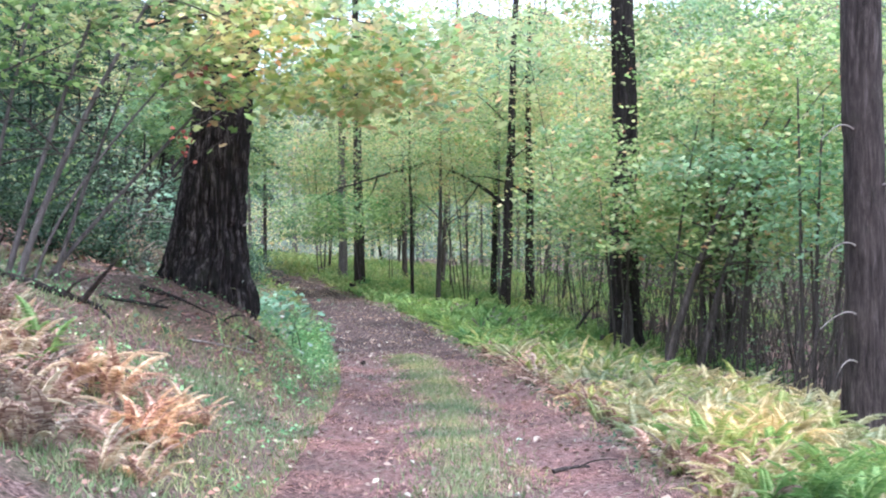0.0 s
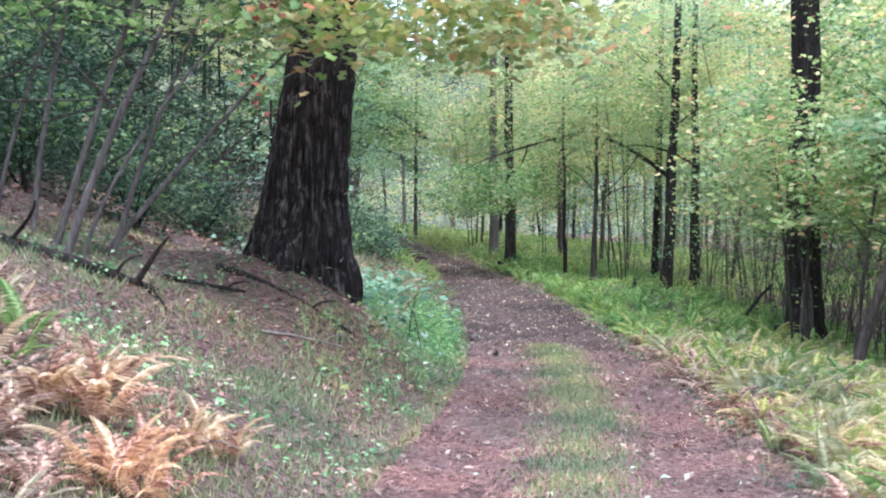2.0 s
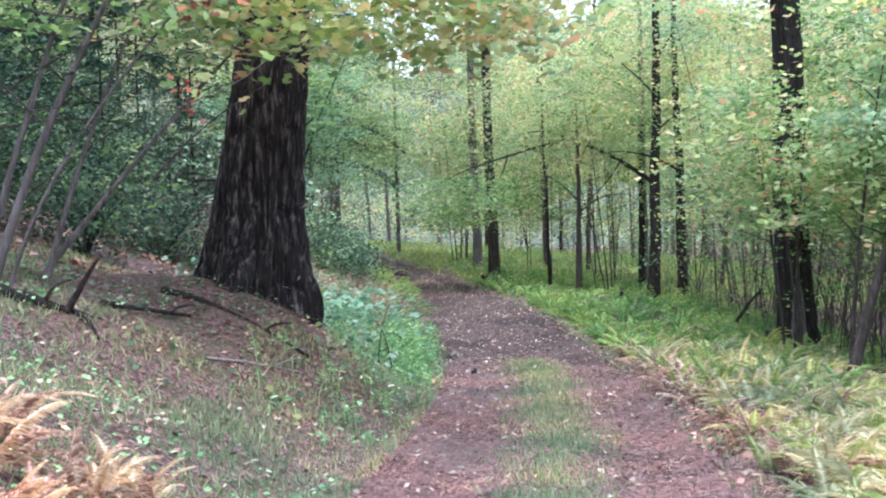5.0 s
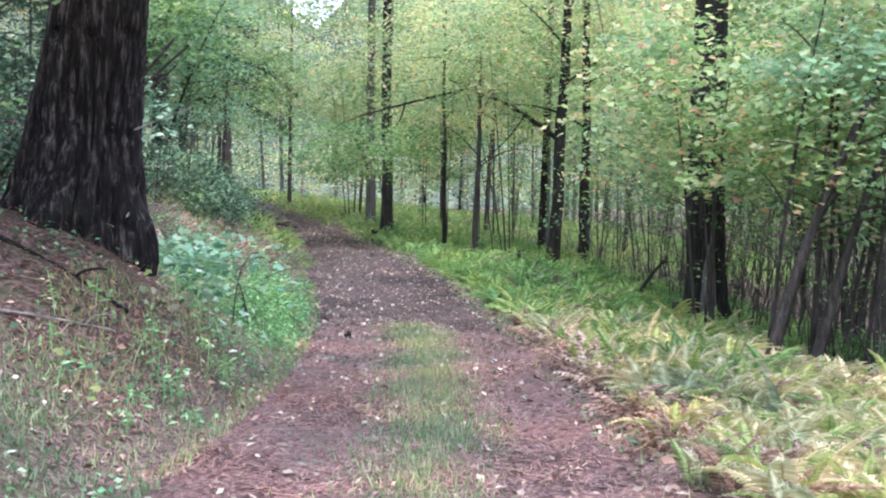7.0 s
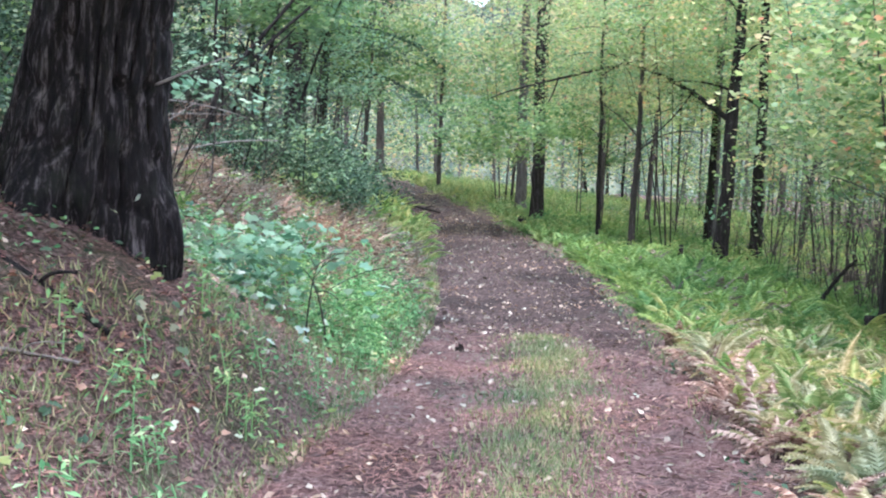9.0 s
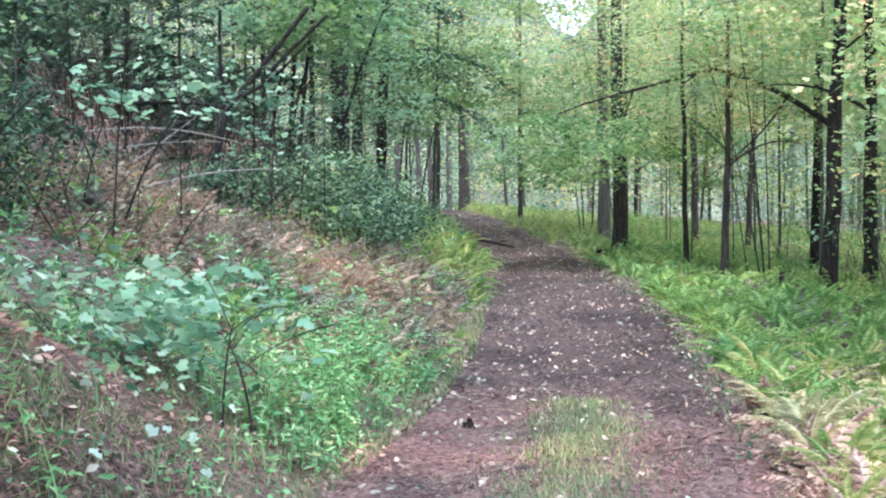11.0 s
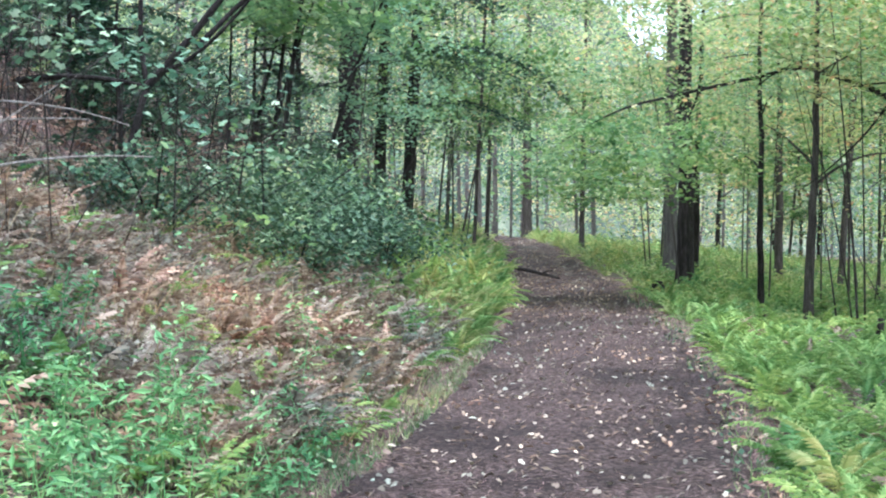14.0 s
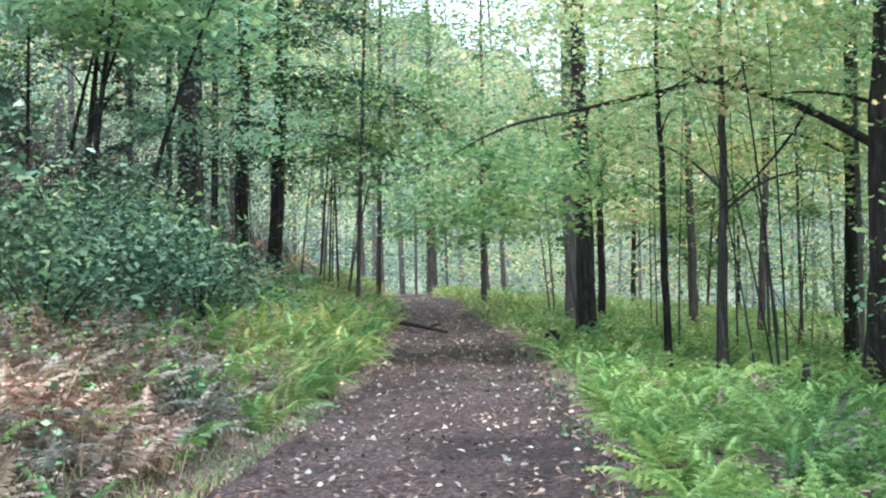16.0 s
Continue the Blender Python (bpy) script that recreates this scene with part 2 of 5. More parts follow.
KITE = (np.array([[0, -0.5, 0], [0.33, -0.05, 0.07], [0, 0.5, -0.04], [-0.33, -0.05, 0.07]]), [[0, 1, 2, 3]])
LOBED = (np.array([[0, -0.5, 0], [0.5, -0.15, 0.05], [0.22, 0.0, 0.02], [0.3, 0.32, 0.03], [0, 0.55, -0.06],
                   [-0.3, 0.32, 0.03], [-0.22, 0.0, 0.02], [-0.5, -0.15, 0.05]]), [list(range(8))])
LANCE = (np.array([[0, -0.5, 0], [0.16, -0.05, 0.05], [0, 0.5, -0.08], [-0.16, -0.05, 0.05]]), [[0, 1, 2, 3]])
BLADE = (np.array([[-0.5, 0, 0], [0.5, 0, 0], [0.0, 0.0, 1.0]]), [[0, 1, 2]])


def leaves(C, size, r, tilt=0.45, shape=KITE):
    """One small leaf at each place of C, lying roughly level, turned at random."""
    n = len(C)
    nor = np.stack([r.normal(0, tilt, n), r.normal(0, tilt, n), np.ones(n)], 1)
    nor /= np.linalg.norm(nor, axis=1)[:, None]
    yaw = r.uniform(0, 2 * np.pi, n)
    d = np.stack([np.cos(yaw), np.sin(yaw), np.zeros(n)], 1)
    d -= (d * nor).sum(1)[:, None] * nor
    d /= np.linalg.norm(d, axis=1)[:, None]
    e = np.cross(d, nor)
    s = np.broadcast_to(np.asarray(size, float), (n,)) * r.uniform(0.65, 1.3, n)
    S, F = shape
    V = C[:, None] + s[:, None, None] * (S[None, :, 0:1] * e[:, None] + S[None, :, 1:2] * d[:, None] + S[None, :, 2:3] * nor[:, None])
    F = np.asarray(F)
    return V.reshape(-1, 3), (np.arange(n)[:, None, None] * len(S) + F[None]).reshape(-1, F.shape[1])


def sprays(centre, radii, sprays_n, per, r, spread=(0.4, 0.4, 0.09), hollow=0.35):
    """Places of leaves in flat sprays spread through a crown, thinner at its heart."""
    u = r.normal(0, 1, (sprays_n, 3))
    u /= np.linalg.norm(u, axis=1)[:, None]
    rad = (hollow + (1 - hollow) * r.uniform(0, 1, sprays_n) ** 0.6)[:, None] * r.uniform(0.75, 1.15, (sprays_n, 1))
    c = np.asarray(centre, float) + u * rad * np.asarray(radii, float)
    C = c[:, None] + r.normal(0, 1, (sprays_n, per, 3)) * np.asarray(spread) * r.uniform(0.6, 1.5, (sprays_n, 1, 1))
    C[..., 2] -= 0.35 * np.linalg.norm(C[..., :2] - c[:, None, :2], axis=-1) * r.uniform(0, 0.6, (sprays_n, 1))
    return C.reshape(-1, 3)


# ---------- the lie of the land ----------
EDGE_Y = [-30, 0, 4, 7.6, 10, 13, 16, 18, 21, 24, 28, 30, 33, 37, 42, 48, 53, 70, 120]
EDGE_L = [-2.5, -1.6, -1.5, -1.3, -1.15, -1.1, -1.15, -1.2, -1.45, -1.85, -2.3, -2.65, -3.15, -4.1, -5.1, -6.7, -8.0, -13, -30]
EDGE_R = [0.8, 1.1, 1.25, 1.48, 1.5, 1.55, 1.48, 1.27, 1.15, 0.75, 0.0, -0.4, -1.0, -2.0, -3.4, -5.0, -6.5, -11.5, -28]
RISE_Y = [-20, -5, 4, 11, 16, 20, 24, 30, 36, 40, 50, 60, 90]
RISE_Z = [0.3, 0.12, 0.0, -0.08, -0.12, 0.0, 0.2, 0.55, 0.9, 1.15, 1.9, 2.4, 3.2]


def edges(y):
    k = np.array([-2.0, -1, 0, 1, 2])
    yy = np.asarray(y, float)[..., None] + k
    return np.interp(yy, EDGE_Y, EDGE_L).mean(-1), np.interp(yy, EDGE_Y, EDGE_R).mean(-1)


def waves(x, y):
    return (0.5 * np.sin(1.3 * x + 0.7 * y + 1) + 0.5 * np.sin(-0.8 * x + 1.7 * y + 2.2) + 0.4 * np.sin(2.9 * x - 2.3 * y) + 0.3 * np.sin(4.1 * x + 3.7 * y + 0.5))


def land(x, y):
    """The height of the ground: a bank rises beside the track on one side, the other falls gently."""
    x, y = np.asarray(x, float), np.asarray(y, float)
    l, r = edges(y)
    z = np.interp(y[..., None] + np.array([-1.5, 0, 1.5]), RISE_Y, RISE_Z).mean(-1)
    u = np.clip(l - x, 0, None)
    bank = np.where(u < 1, 0.55 * u, 0.55 + 0.45 * (u - 1))
    bank = np.where(u > 34, 0.55 + 0.45 * 33 + 0.1 * (u - 34), bank)
    bank = np.clip(bank - 0.08, 0, 24)
    v = np.clip(x - r, 0, None)
    dip = -0.11 * np.clip(v, 0, 5) - 0.09 * np.clip(v - 5, 0, 14)
    off = np.clip(np.maximum(u, v) / 1.2, 0, 1)
    bank = bank + 0.68 * np.exp(-((x + 2.7) / 1.3) ** 2 - ((y - 11.4) / 1.8) ** 2) * np.clip(u / 0.5, 0, 1)
    hill = 0.02 * np.clip(np.maximum(y - 74, x - 46), 0, 60)
    return z + bank + dip + hill + 0.07 * off * waves(x, y)


def axis_steps(fine_a, fine_b, step, far):
    out = [far ** k for k in np.linspace(0, 1, 18)]
    low = [fine_a - v for v in reversed(out)]
    high = [fine_b + v for v in out]
    return np.array(low + list(np.arange(fine_a, fine_b + 1e-6, step)) + high)


def track_relief(s):
    """Two worn ruts and a low crown between them; s runs from -1 to 1 across the track."""
    return 0.012 - 0.04 * (np.exp(-((s - 0.5) / 0.2) ** 2) + np.exp(-((s + 0.5) / 0.2) ** 2))


def top(x, y):
    """The height on which loose things lie."""
    l, r = edges(y)
    s = (np.asarray(x) - (l + r) / 2) / ((r - l) / 2)
    return land(x, y) + np.where(np.abs(s) < 1.0, track_relief(s), 0.0)


gx, gy = axis_steps(-14, 12, 0.22, 500.0), axis_steps(-8, 62, 0.3, 700.0)
X, Y = np.meshgrid(gx, gy)
l, e = edges(Y)
sunk = 0.12 * np.clip(np.minimum(X - l, e - X) / 0.25 - 0.2, 0, 1)
V = np.stack([X, Y, land(X, Y) - sunk], -1).reshape(-1, 3)
nx = len(gx)
i, j = np.meshgrid(np.arange(len(gy) - 1), np.arange(nx - 1), indexing="ij")
k = i * nx + j
single("ground", mesh_np("ground", V, np.stack([k, k + 1, k + nx + 1, k + nx], -1).reshape(-1, 4), SOIL, True),
       "brown leaf-littered forest floor rising in a bank", "ground", "structure")

# the two-rut track
py = np.arange(-12, 75, 0.12)
ps = np.linspace(-1.12, 1.12, 34)
L, R = edges(py)
X = ((L + R) / 2)[:, None] + ps[None] * ((R - L) / 2)[:, None] + 0.0
X = X + np.where(np.abs(ps) > 0.9, 1, 0)[None] * 0.12 * waves(X * 2, py[:, None] * 2.2)
Y = np.broadcast_to(py[:, None], X.shape)
rut = track_relief(ps)
edge_down = -0.07 * np.clip((np.abs(ps) - 0.85) / 0.27, 0, 1)
Z = land(X, Y) + (rut + edge_down)[None] + 0.008 * waves(X * 5, Y * 5)
Vp = np.stack([X, Y, Z], -1).reshape(-1, 3)
n = len(ps)
i, j = np.meshgrid(np.arange(len(py) - 1), np.arange(n - 1), indexing="ij")
k = i * n + j
single("path", mesh_np("path", Vp, np.stack([k, k + 1, k + n + 1, k + n], -1).reshape(-1, 4), DIRT, True),
       "reddish-brown dirt track with two worn ruts", "path", "structure")


def at(x, y, dz=0.0):
    return (x, y, float(land(x, y)) + dz)


# ---------- trees ----------


def trunk_mesh(name, h, r0, r1, lean, material, seed, sides=12, flare=1.5, wobble=0.05, rough=0.03):
    r = np.random.default_rng(seed)
    n = max(10, int(h * 4))
    s = np.linspace(0, 1, n)
    z = s * (h + 0.4) - 0.4
    wob = np.cumsum(r.normal(0, wobble / np.sqrt(n), (n, 2)), 0)
    P = np.stack([lean[0] * s * h + wob[:, 0], lean[1] * s * h + wob[:, 1], z], 1)
    rad = r0 + (r1 - r0) * s + r0 * (flare - 1) * np.exp(-np.clip(z, 0, None) / (r0 * 1.6))
    V, F = tube(P, rad, sides, rough, seed)
    return mesh_np(name, V, F, material, True), P, rad


def tree(name, x, y, h, r0, lean, bark, label, crown=None, limbs=6, seed=1, limb_from=0.35, r1=None, flare=1.5, leaf=LEAF_MAPLE, group="woodland trees"):
    """A trunk, limbs that reach into the crown, and a crown of leaves.
    crown: (centre above the base, radii, sprays, leaves a spray, leaf size)"""
    r = np.random.default_rng(seed)
    t = thing(name, at(x, y), label, "tree", group)
    me, P, rad = trunk_mesh("trunk", h, r0, r0 * 0.35 if r1 is None else r1, lean, bark, seed, flare=flare)
    part("trunk", me, t)
    tips = []
    for q in range(limbs):
        k = int(len(P) * (limb_from + (0.97 - limb_from) * (q + r.uniform(0, 0.6)) / max(limbs, 1)))
        k = min(k, len(P) - 1)
        a = P[k]
        ang = r.uniform(0, 2 * np.pi)
        ln = r.uniform(0.8, 1.4) * (crown[1][0] * 0.8 if crown else 1.0)
        b = a + [np.cos(ang) * ln * 0.5, np.sin(ang) * ln * 0.5, ln * 0.35]
        c = a + [np.cos(ang) * ln, np.sin(ang) * ln, ln * r.uniform(0.15, 0.5)]
        V, F = tube(bezier(a, b, c, 9), np.linspace(rad[k] * 0.4, 0.008, 9), 6)
        part("limb", mesh_np("limb", V, F, bark, True), t)
        tips.append(c)
    if crown:
        cen, radii, ns, per, size = crown
        C = sprays(cen, radii, ns, per, r)
        V, F = leaves(C, size, r, 0.36)
        part("crown", mesh_np("crown", V, F, leaf), t)
    return t



def noise_grid(r, na, nz):
    """A smooth random field, periodic the first way, sampled at (turn, height) in cells."""
    G = r.uniform(0, 1, (na, nz))

    def sample(a, z):
        a0, z0 = np.floor(a).astype(int), np.clip(np.floor(z).astype(int), 0, nz - 2)
        fa, fz = a - a0, np.clip(z - z0, 0, 1)
        fa, fz = fa * fa * (3 - 2 * fa), fz * fz * (3 - 2 * fz)
        g = lambda p, q: G[p % na, q]
        return (g(a0, z0) * (1 - fa) + g(a0 + 1, z0) * fa) * (1 - fz) + (g(a0, z0 + 1) * (1 - fa) + g(a0 + 1, z0 + 1) * fa) * fz
    return sample


def ridged_trunk(name, h, profile, lean, material, seed, cells=40, depth=0.04, sides=240, rows=220, roots=5):
    """A thick trunk whose bark stands in upright, broken ridges. profile: radii by height."""
    r = np.random.default_rng(seed)
    z = np.linspace(-0.45, h, rows)
    a = np.linspace(0, 1, sides, endpoint=False)
    A, Z = np.meshgrid(a, z)
    f1, f2, f3 = noise_grid(r, cells, 60), noise_grid(r, cells * 3, 260), noise_grid(r, 9, 30)
    warp = f3(A * 9, (Z + 1) * 1.2) * 1.6
    n1 = f1(A * cells + warp, (Z + 1) * 2.6)
    n2 = f2(A * cells * 3 + warp * 3, (Z + 1) * 11)
    ridge = np.clip(2.8 * np.abs(2 * n1 - 1), 0, 1) + 0.45 * n2
    base = np.interp(Z, *profile)
    flare = np.exp(-np.clip(Z + 0.1, 0, None) / 0.3)
    lobes = 1 + 0.16 * flare * np.cos(2 * np.pi * roots * A + 3 * f3(A * 9, Z * 0 + 3))
    R = base * lobes * (1 + 0.06 * (f3(A * 9, (Z + 1) * 0.8) - 0.5)) - depth * (1 - ridge)
    sway = 0.02 * np.sin(Z * 1.3 + seed)
    V = np.stack([R * np.cos(2 * np.pi * A) + lean[0] * Z + sway, R * np.sin(2 * np.pi * A) + lean[1] * Z, Z], -1).reshape(-1, 3)
    i, j = np.meshgrid(np.arange(rows - 1), np.arange(sides), indexing="ij")
    q = (j + 1) % sides
    F = np.stack([i * sides + j, i * sides + q, (i + 1) * sides + q, (i + 1) * sides + j], -1).reshape(-1, 4)
    return mesh_np(name, V, F, material, True)


def stem(parent, name, a, b, c, r0, r1, material, n=12, sides=7, label="", rough=0.06):
    V, F = tube(bezier(a, b, c, n), np.linspace(r0, r1, n), sides, rough, int(abs(a[0] * 77 + c[2] * 31)) + 1)
    return part(name, mesh_np(name, V, F, material, True), parent, label)


def crown_part(parent, centre, radii, ns, per, size, material, seed, shape=KITE, spread=(0.4, 0.4, 0.09), tilt=0.5, name="crown", label=""):
    r = np.random.default_rng(seed)
    C = sprays(centre, radii, ns, per, r, spread)
    V, F = leaves(C, size, r, tilt, shape)
    return part(name, mesh_np(name, V, F, material), parent, label)


# the great oak beside the track
oak = thing("oak_tree", at(-2.72, 11.8), "massive old oak with near-black deeply ridged bark on the bank", "tree")
part("trunk", ridged_trunk("trunk", 9.0, ([-0.45, 0, 0.25, 0.6, 1.2, 2.4, 5, 9], [0.68, 0.6, 0.53, 0.47, 0.42, 0.355, 0.31, 0.24]), (0.125, 0.0), BARK_OAK, 3, 42, 0.055, 280, 220), oak)
for a, b, c, w in (((-0.42, -0.3, 0.55), (-0.5, -0.5, 0.62), (-0.62, -0.55, 0.5), 0.008), ((0.5, -0.1, 0.75), (0.75, -0.15, 0.85), (1.0, -0.1, 0.95), 0.011),
                   ((-0.2, -0.35, 1.95), (0.1, -0.6, 2.0), (0.35, -0.6, 2.2), 0.008), ((0.0, -0.4, 2.25), (-0.4, -0.7, 2.35), (-0.8, -0.7, 2.3), 0.008),
                   ((0.3, -0.4, 2.3), (0.6, -0.8, 2.4), (1.0, -0.9, 2.2), 0.008)):
    stem(oak, "dead_twig", a, b, c, w, w * 0.5, BARK_PALE, 7, 5, "pale dead twig")
for a, c in (((0.4, 0, 4.2), (2.4, 0.4, 6.2)), ((0.4, 0, 5.0), (-2.0, -0.8, 7.0)), ((0.5, 0.1, 6), (1.6, 2.0, 8.5))):
    stem(oak, "limb", a, tuple((np.array(a) + c) / 2 + [0, 0, 0.2]), c, 0.14, 0.03, BARK_OAK, 10, 8)
crown_part(oak, (0.5, 0.8, 8.2), (4.0, 3.6, 2.6), 150, 36, 0.13, LEAF_GREEN, 31)

# a leaning clump of saplings on the bank, its leaves hanging over the track
clump = thing("witch_hazel", at(-4.45, 9.35), "leaning clump of slender grey stems with yellow-green leaves", "tree", "understory trees")
for a, b, c, w in (((0, 0, -0.2), (0.4, 0.1, 1.3), (1.6, 0.3, 3.3), 0.042), ((-0.15, 0.1, -0.2), (0.2, 0.2, 1.2), (1.0, 0.6, 3.6), 0.036), ((0.2, -0.1, -0.2), (0.5, -0.2, 1.0), (2.3, -0.1, 2.7), 0.02),
                   ((-0.4, 0.3, -0.2), (-0.3, 0.2, 1.5), (0.5, 0.1, 3.8), 0.03), ((0.1, 0.5, -0.2), (0.9, 0.6, 0.8), (2.2, 0.9, 2.2), 0.03), ((-0.6, -0.3, -0.2), (-0.7, -0.1, 1.5), (-0.4, 0.1, 3.8), 0.028),
                   ((0.3, 0.4, -0.2), (0.6, 0.4, 0.9), (1.2, 0.7, 2.4), 0.03), ((-0.9, 0.6, -0.2), (-0.8, 0.5, 1.2), (0.1, 0.8, 3.2), 0.025)):
    stem(clump, "stem", a, b, c, w * 1.1, w * 0.4, BARK_GREY, 16, 8)
for a, b, c in (((1.3, 0.25, 2.7), (2.4, 0.5, 3.1), (4.2, 0.3, 2.7)), ((0.8, 0.5, 2.8), (2.2, 0.8, 3.4), (3.6, 1.0, 3.3)), ((0.3, 0.1, 3.2), (1.2, -0.3, 3.2), (2.4, -0.6, 2.6))):
    stem(clump, "limb", a, b, c, 0.02, 0.006, BARK_TWIG, 12, 5)
rt_ = np.random.default_rng(48)
for q in range(18):
    a = np.array([rt_.uniform(-0.8, 1.4), rt_.uniform(-0.3, 0.8), rt_.uniform(0.5, 2.6)])
    c = a + [rt_.uniform(0.5, 1.6) * rt_.choice([-0.6, 1, 1]), rt_.normal(0, 0.4), rt_.uniform(-0.3, 0.9)]
    stem(clump, "twig", tuple(a), tuple((a + c) / 2 + rt_.normal(0, 0.12, 3)), tuple(c), 0.012, 0.004, BARK_TWIG, 9, 5)
crown_part(clump, (3.2, 0.5, 2.5), (2.6, 1.5, 0.9), 125, 28, 0.115, LEAF_MAPLE, 41, LOBED, (0.32, 0.32, 0.08), 0.5, "crown", "yellow-green lobed leaves in hanging sprays")
crown_part(clump, (2.9, 0.2, 2.5), (2.0, 1.2, 0.8), 50, 22, 0.11, LEAF_YELLOW, 47, LOBED, (0.3, 0.3, 0.08), 0.5)
crown_part(clump, (-0.2, 0.6, 2.9), (2.2, 1.5, 1.0), 80, 26, 0.1, LEAF_GREEN, 42, LOBED, (0.32, 0.32, 0.08), 0.5)
tagged(crown_part(clump, (1.9, -0.6, 1.45), (0.05, 0.05, 0.2), 4, 4, 0.06, RED_LEAF, 43, LOBED, (0.05, 0.05, 0.1), 1.2, "twig_tip", "red autumn twig tip hanging down"), kind="stuff")
tagged(crown_part(clump, (2.0, -0.6, 2.0), (0.08, 0.05, 0.15), 4, 4, 0.06, RED_LEAF, 44, LOBED, (0.08, 0.05, 0.1), 1.2, "twig_tip", "red autumn twig tip hanging down"), kind="stuff")

# a dark fallen branch with a tangle of side roots at the foot of the clump
rootwood = thing("fallen_branch", at(-4.0, 8.75), "dark rotting fallen branch with bare side roots on the bank", "branch")
stem(rootwood, "bole", (-1.0, -0.15, 0.36), (-0.15, -0.05, 0.16), (0.6, 0.28, -0.2), 0.062, 0.03, BARK_DARK, 16, 9, rough=0.16)
rr = np.random.default_rng(21)
for q in range(13):
    v = rr.uniform(0.05, 0.95)
    a = bezier((-1.0, -0.15, 0.36), (-0.15, -0.05, 0.16), (0.6, 0.28, -0.2), 20)[int(v * 19)]
    up = q % 4 == 0
    c = a + [rr.uniform(-0.1, 0.55), rr.uniform(-0.55, -0.1), rr.uniform(0.15, 0.4) if up else -0.16 - 0.25 * v]
    b = (a + c) / 2 + [rr.normal(0, 0.1), rr.normal(0, 0.1), rr.uniform(0.02, 0.16)]
    stem(rootwood, "root", tuple(a), tuple(b), tuple(c), rr.uniform(0.018, 0.035), 0.008, BARK_DARK if q % 3 else BARK_TWIG, 9, 6, rough=0.1)

# trees that stand along the track
T = "woodland trees"


def plain_tree(name, x, y, h, r0, lean, bark, label, seed, crown, limbs=5, leaf=LEAF_MAPLE, fr=0.4, flare=1.35):
    return tree(name, x, y, h, r0, lean, bark, label, crown, limbs, seed, fr, leaf=leaf, flare=flare, group=T)


edge_tree = thing("pine_tree", at(4.0, 7.2), "straight grey-brown pine with flaky bark and dead twigs", "tree", T)
part("trunk", ridged_trunk("trunk", 11, ([-0.45, 0, 0.3, 1, 4, 11], [0.3, 0.255, 0.22, 0.2, 0.185, 0.14]), (0.015, 0), bark_material("pine_bark", (0.02, 0.016, 0.014), (0.07, 0.056, 0.049), (0.16, 0.135, 0.12), 0.1), 12, 22, 0.016, 90, 130, 4), edge_tree)
for z, d, ln in ((2.0, -1, 0.5), (2.55, 1, 0.6), (1.35, -1, 0.55), (0.9, -1, 0.4), (3.1, -1, 0.5)):
    stem(edge_tree, "dead_twig", (0.1 * d, -0.12, z), (0.3 * d, -0.3, z + 0.1), (ln * d, -0.35, z - 0.12), 0.01, 0.004, BARK_PALE, 7, 5, "pale dead twig")
crown_part(edge_tree, (0, 0, 10.0), (2.6, 2.6, 2.2), 90, 30, 0.16, LEAF_GREEN, 52)

rt = thing("oak_tree", at(4.7, 20.6), "tall dark oak with a pale scarred foot among ferns", "tree", T)
part("trunk", ridged_trunk("trunk", 12, ([-0.45, 0, 0.35, 1, 4, 12], [0.52, 0.42, 0.34, 0.3, 0.26, 0.16]), (0.01, 0), BARK_DARK, 14, 26, 0.03, 100, 120, 4), rt)
part("scar", mesh_np("scar", *tube(bezier((-0.06, -0.47, -0.1), (-0.03, -0.37, 0.5), (0.0, -0.27, 1.25), 10), [0.05, 0.11, 0.13, 0.13, 0.12, 0.11, 0.1, 0.08, 0.05, 0.01], 8, 0.1, 4), BARK_GREY, True), rt, "pale grey bark scar")
for a, c in (((0, 0, 7.5), (-1.5, 1.5, 9.5)), ((0, 0, 6.8), (1.5, 1.0, 9))):
    stem(rt, "limb", a, tuple((np.array(a) + c) / 2 + [0, 0, 0.3]), c, 0.045, 0.01, BARK_DARK, 10, 6)
crown_part(rt, (0, 0, 8.0), (3.2, 3, 3.4), 170, 36, 0.12, LEAF_MAPLE, 53)

maple = thing("maple_tree", at(3.42, 30.2), "slim dark maple with a long arching branch over the track", "tree", T)
me, P, rad = trunk_mesh("trunk", 10, 0.155, 0.06, (0.06, 0.0), BARK_DARK, 24, 14, 1.35, 0.06)
part("trunk", me, maple)
arch = stem(maple, "arching_branch", (0.18, 0.0, 2.9), (-0.8, 1.5, 3.95), (-1.8, 3.0, 4.4), 0.06, 0.04, BARK_DARK, 14, 8, "long dark arching branch")
stem(maple, "arching_branch", (-1.8, 3.0, 4.4), (-3.2, 2.2, 4.0), (-4.2, 0.9, 3.6), 0.04, 0.02, BARK_DARK, 14, 7, "long dark arching branch")
stem(maple, "arching_branch", (-4.2, 0.9, 3.6), (-4.8, 0.8, 3.45), (-5.6, 0.8, 2.9), 0.02, 0.007, BARK_DARK, 10, 6, "long dark arching branch")
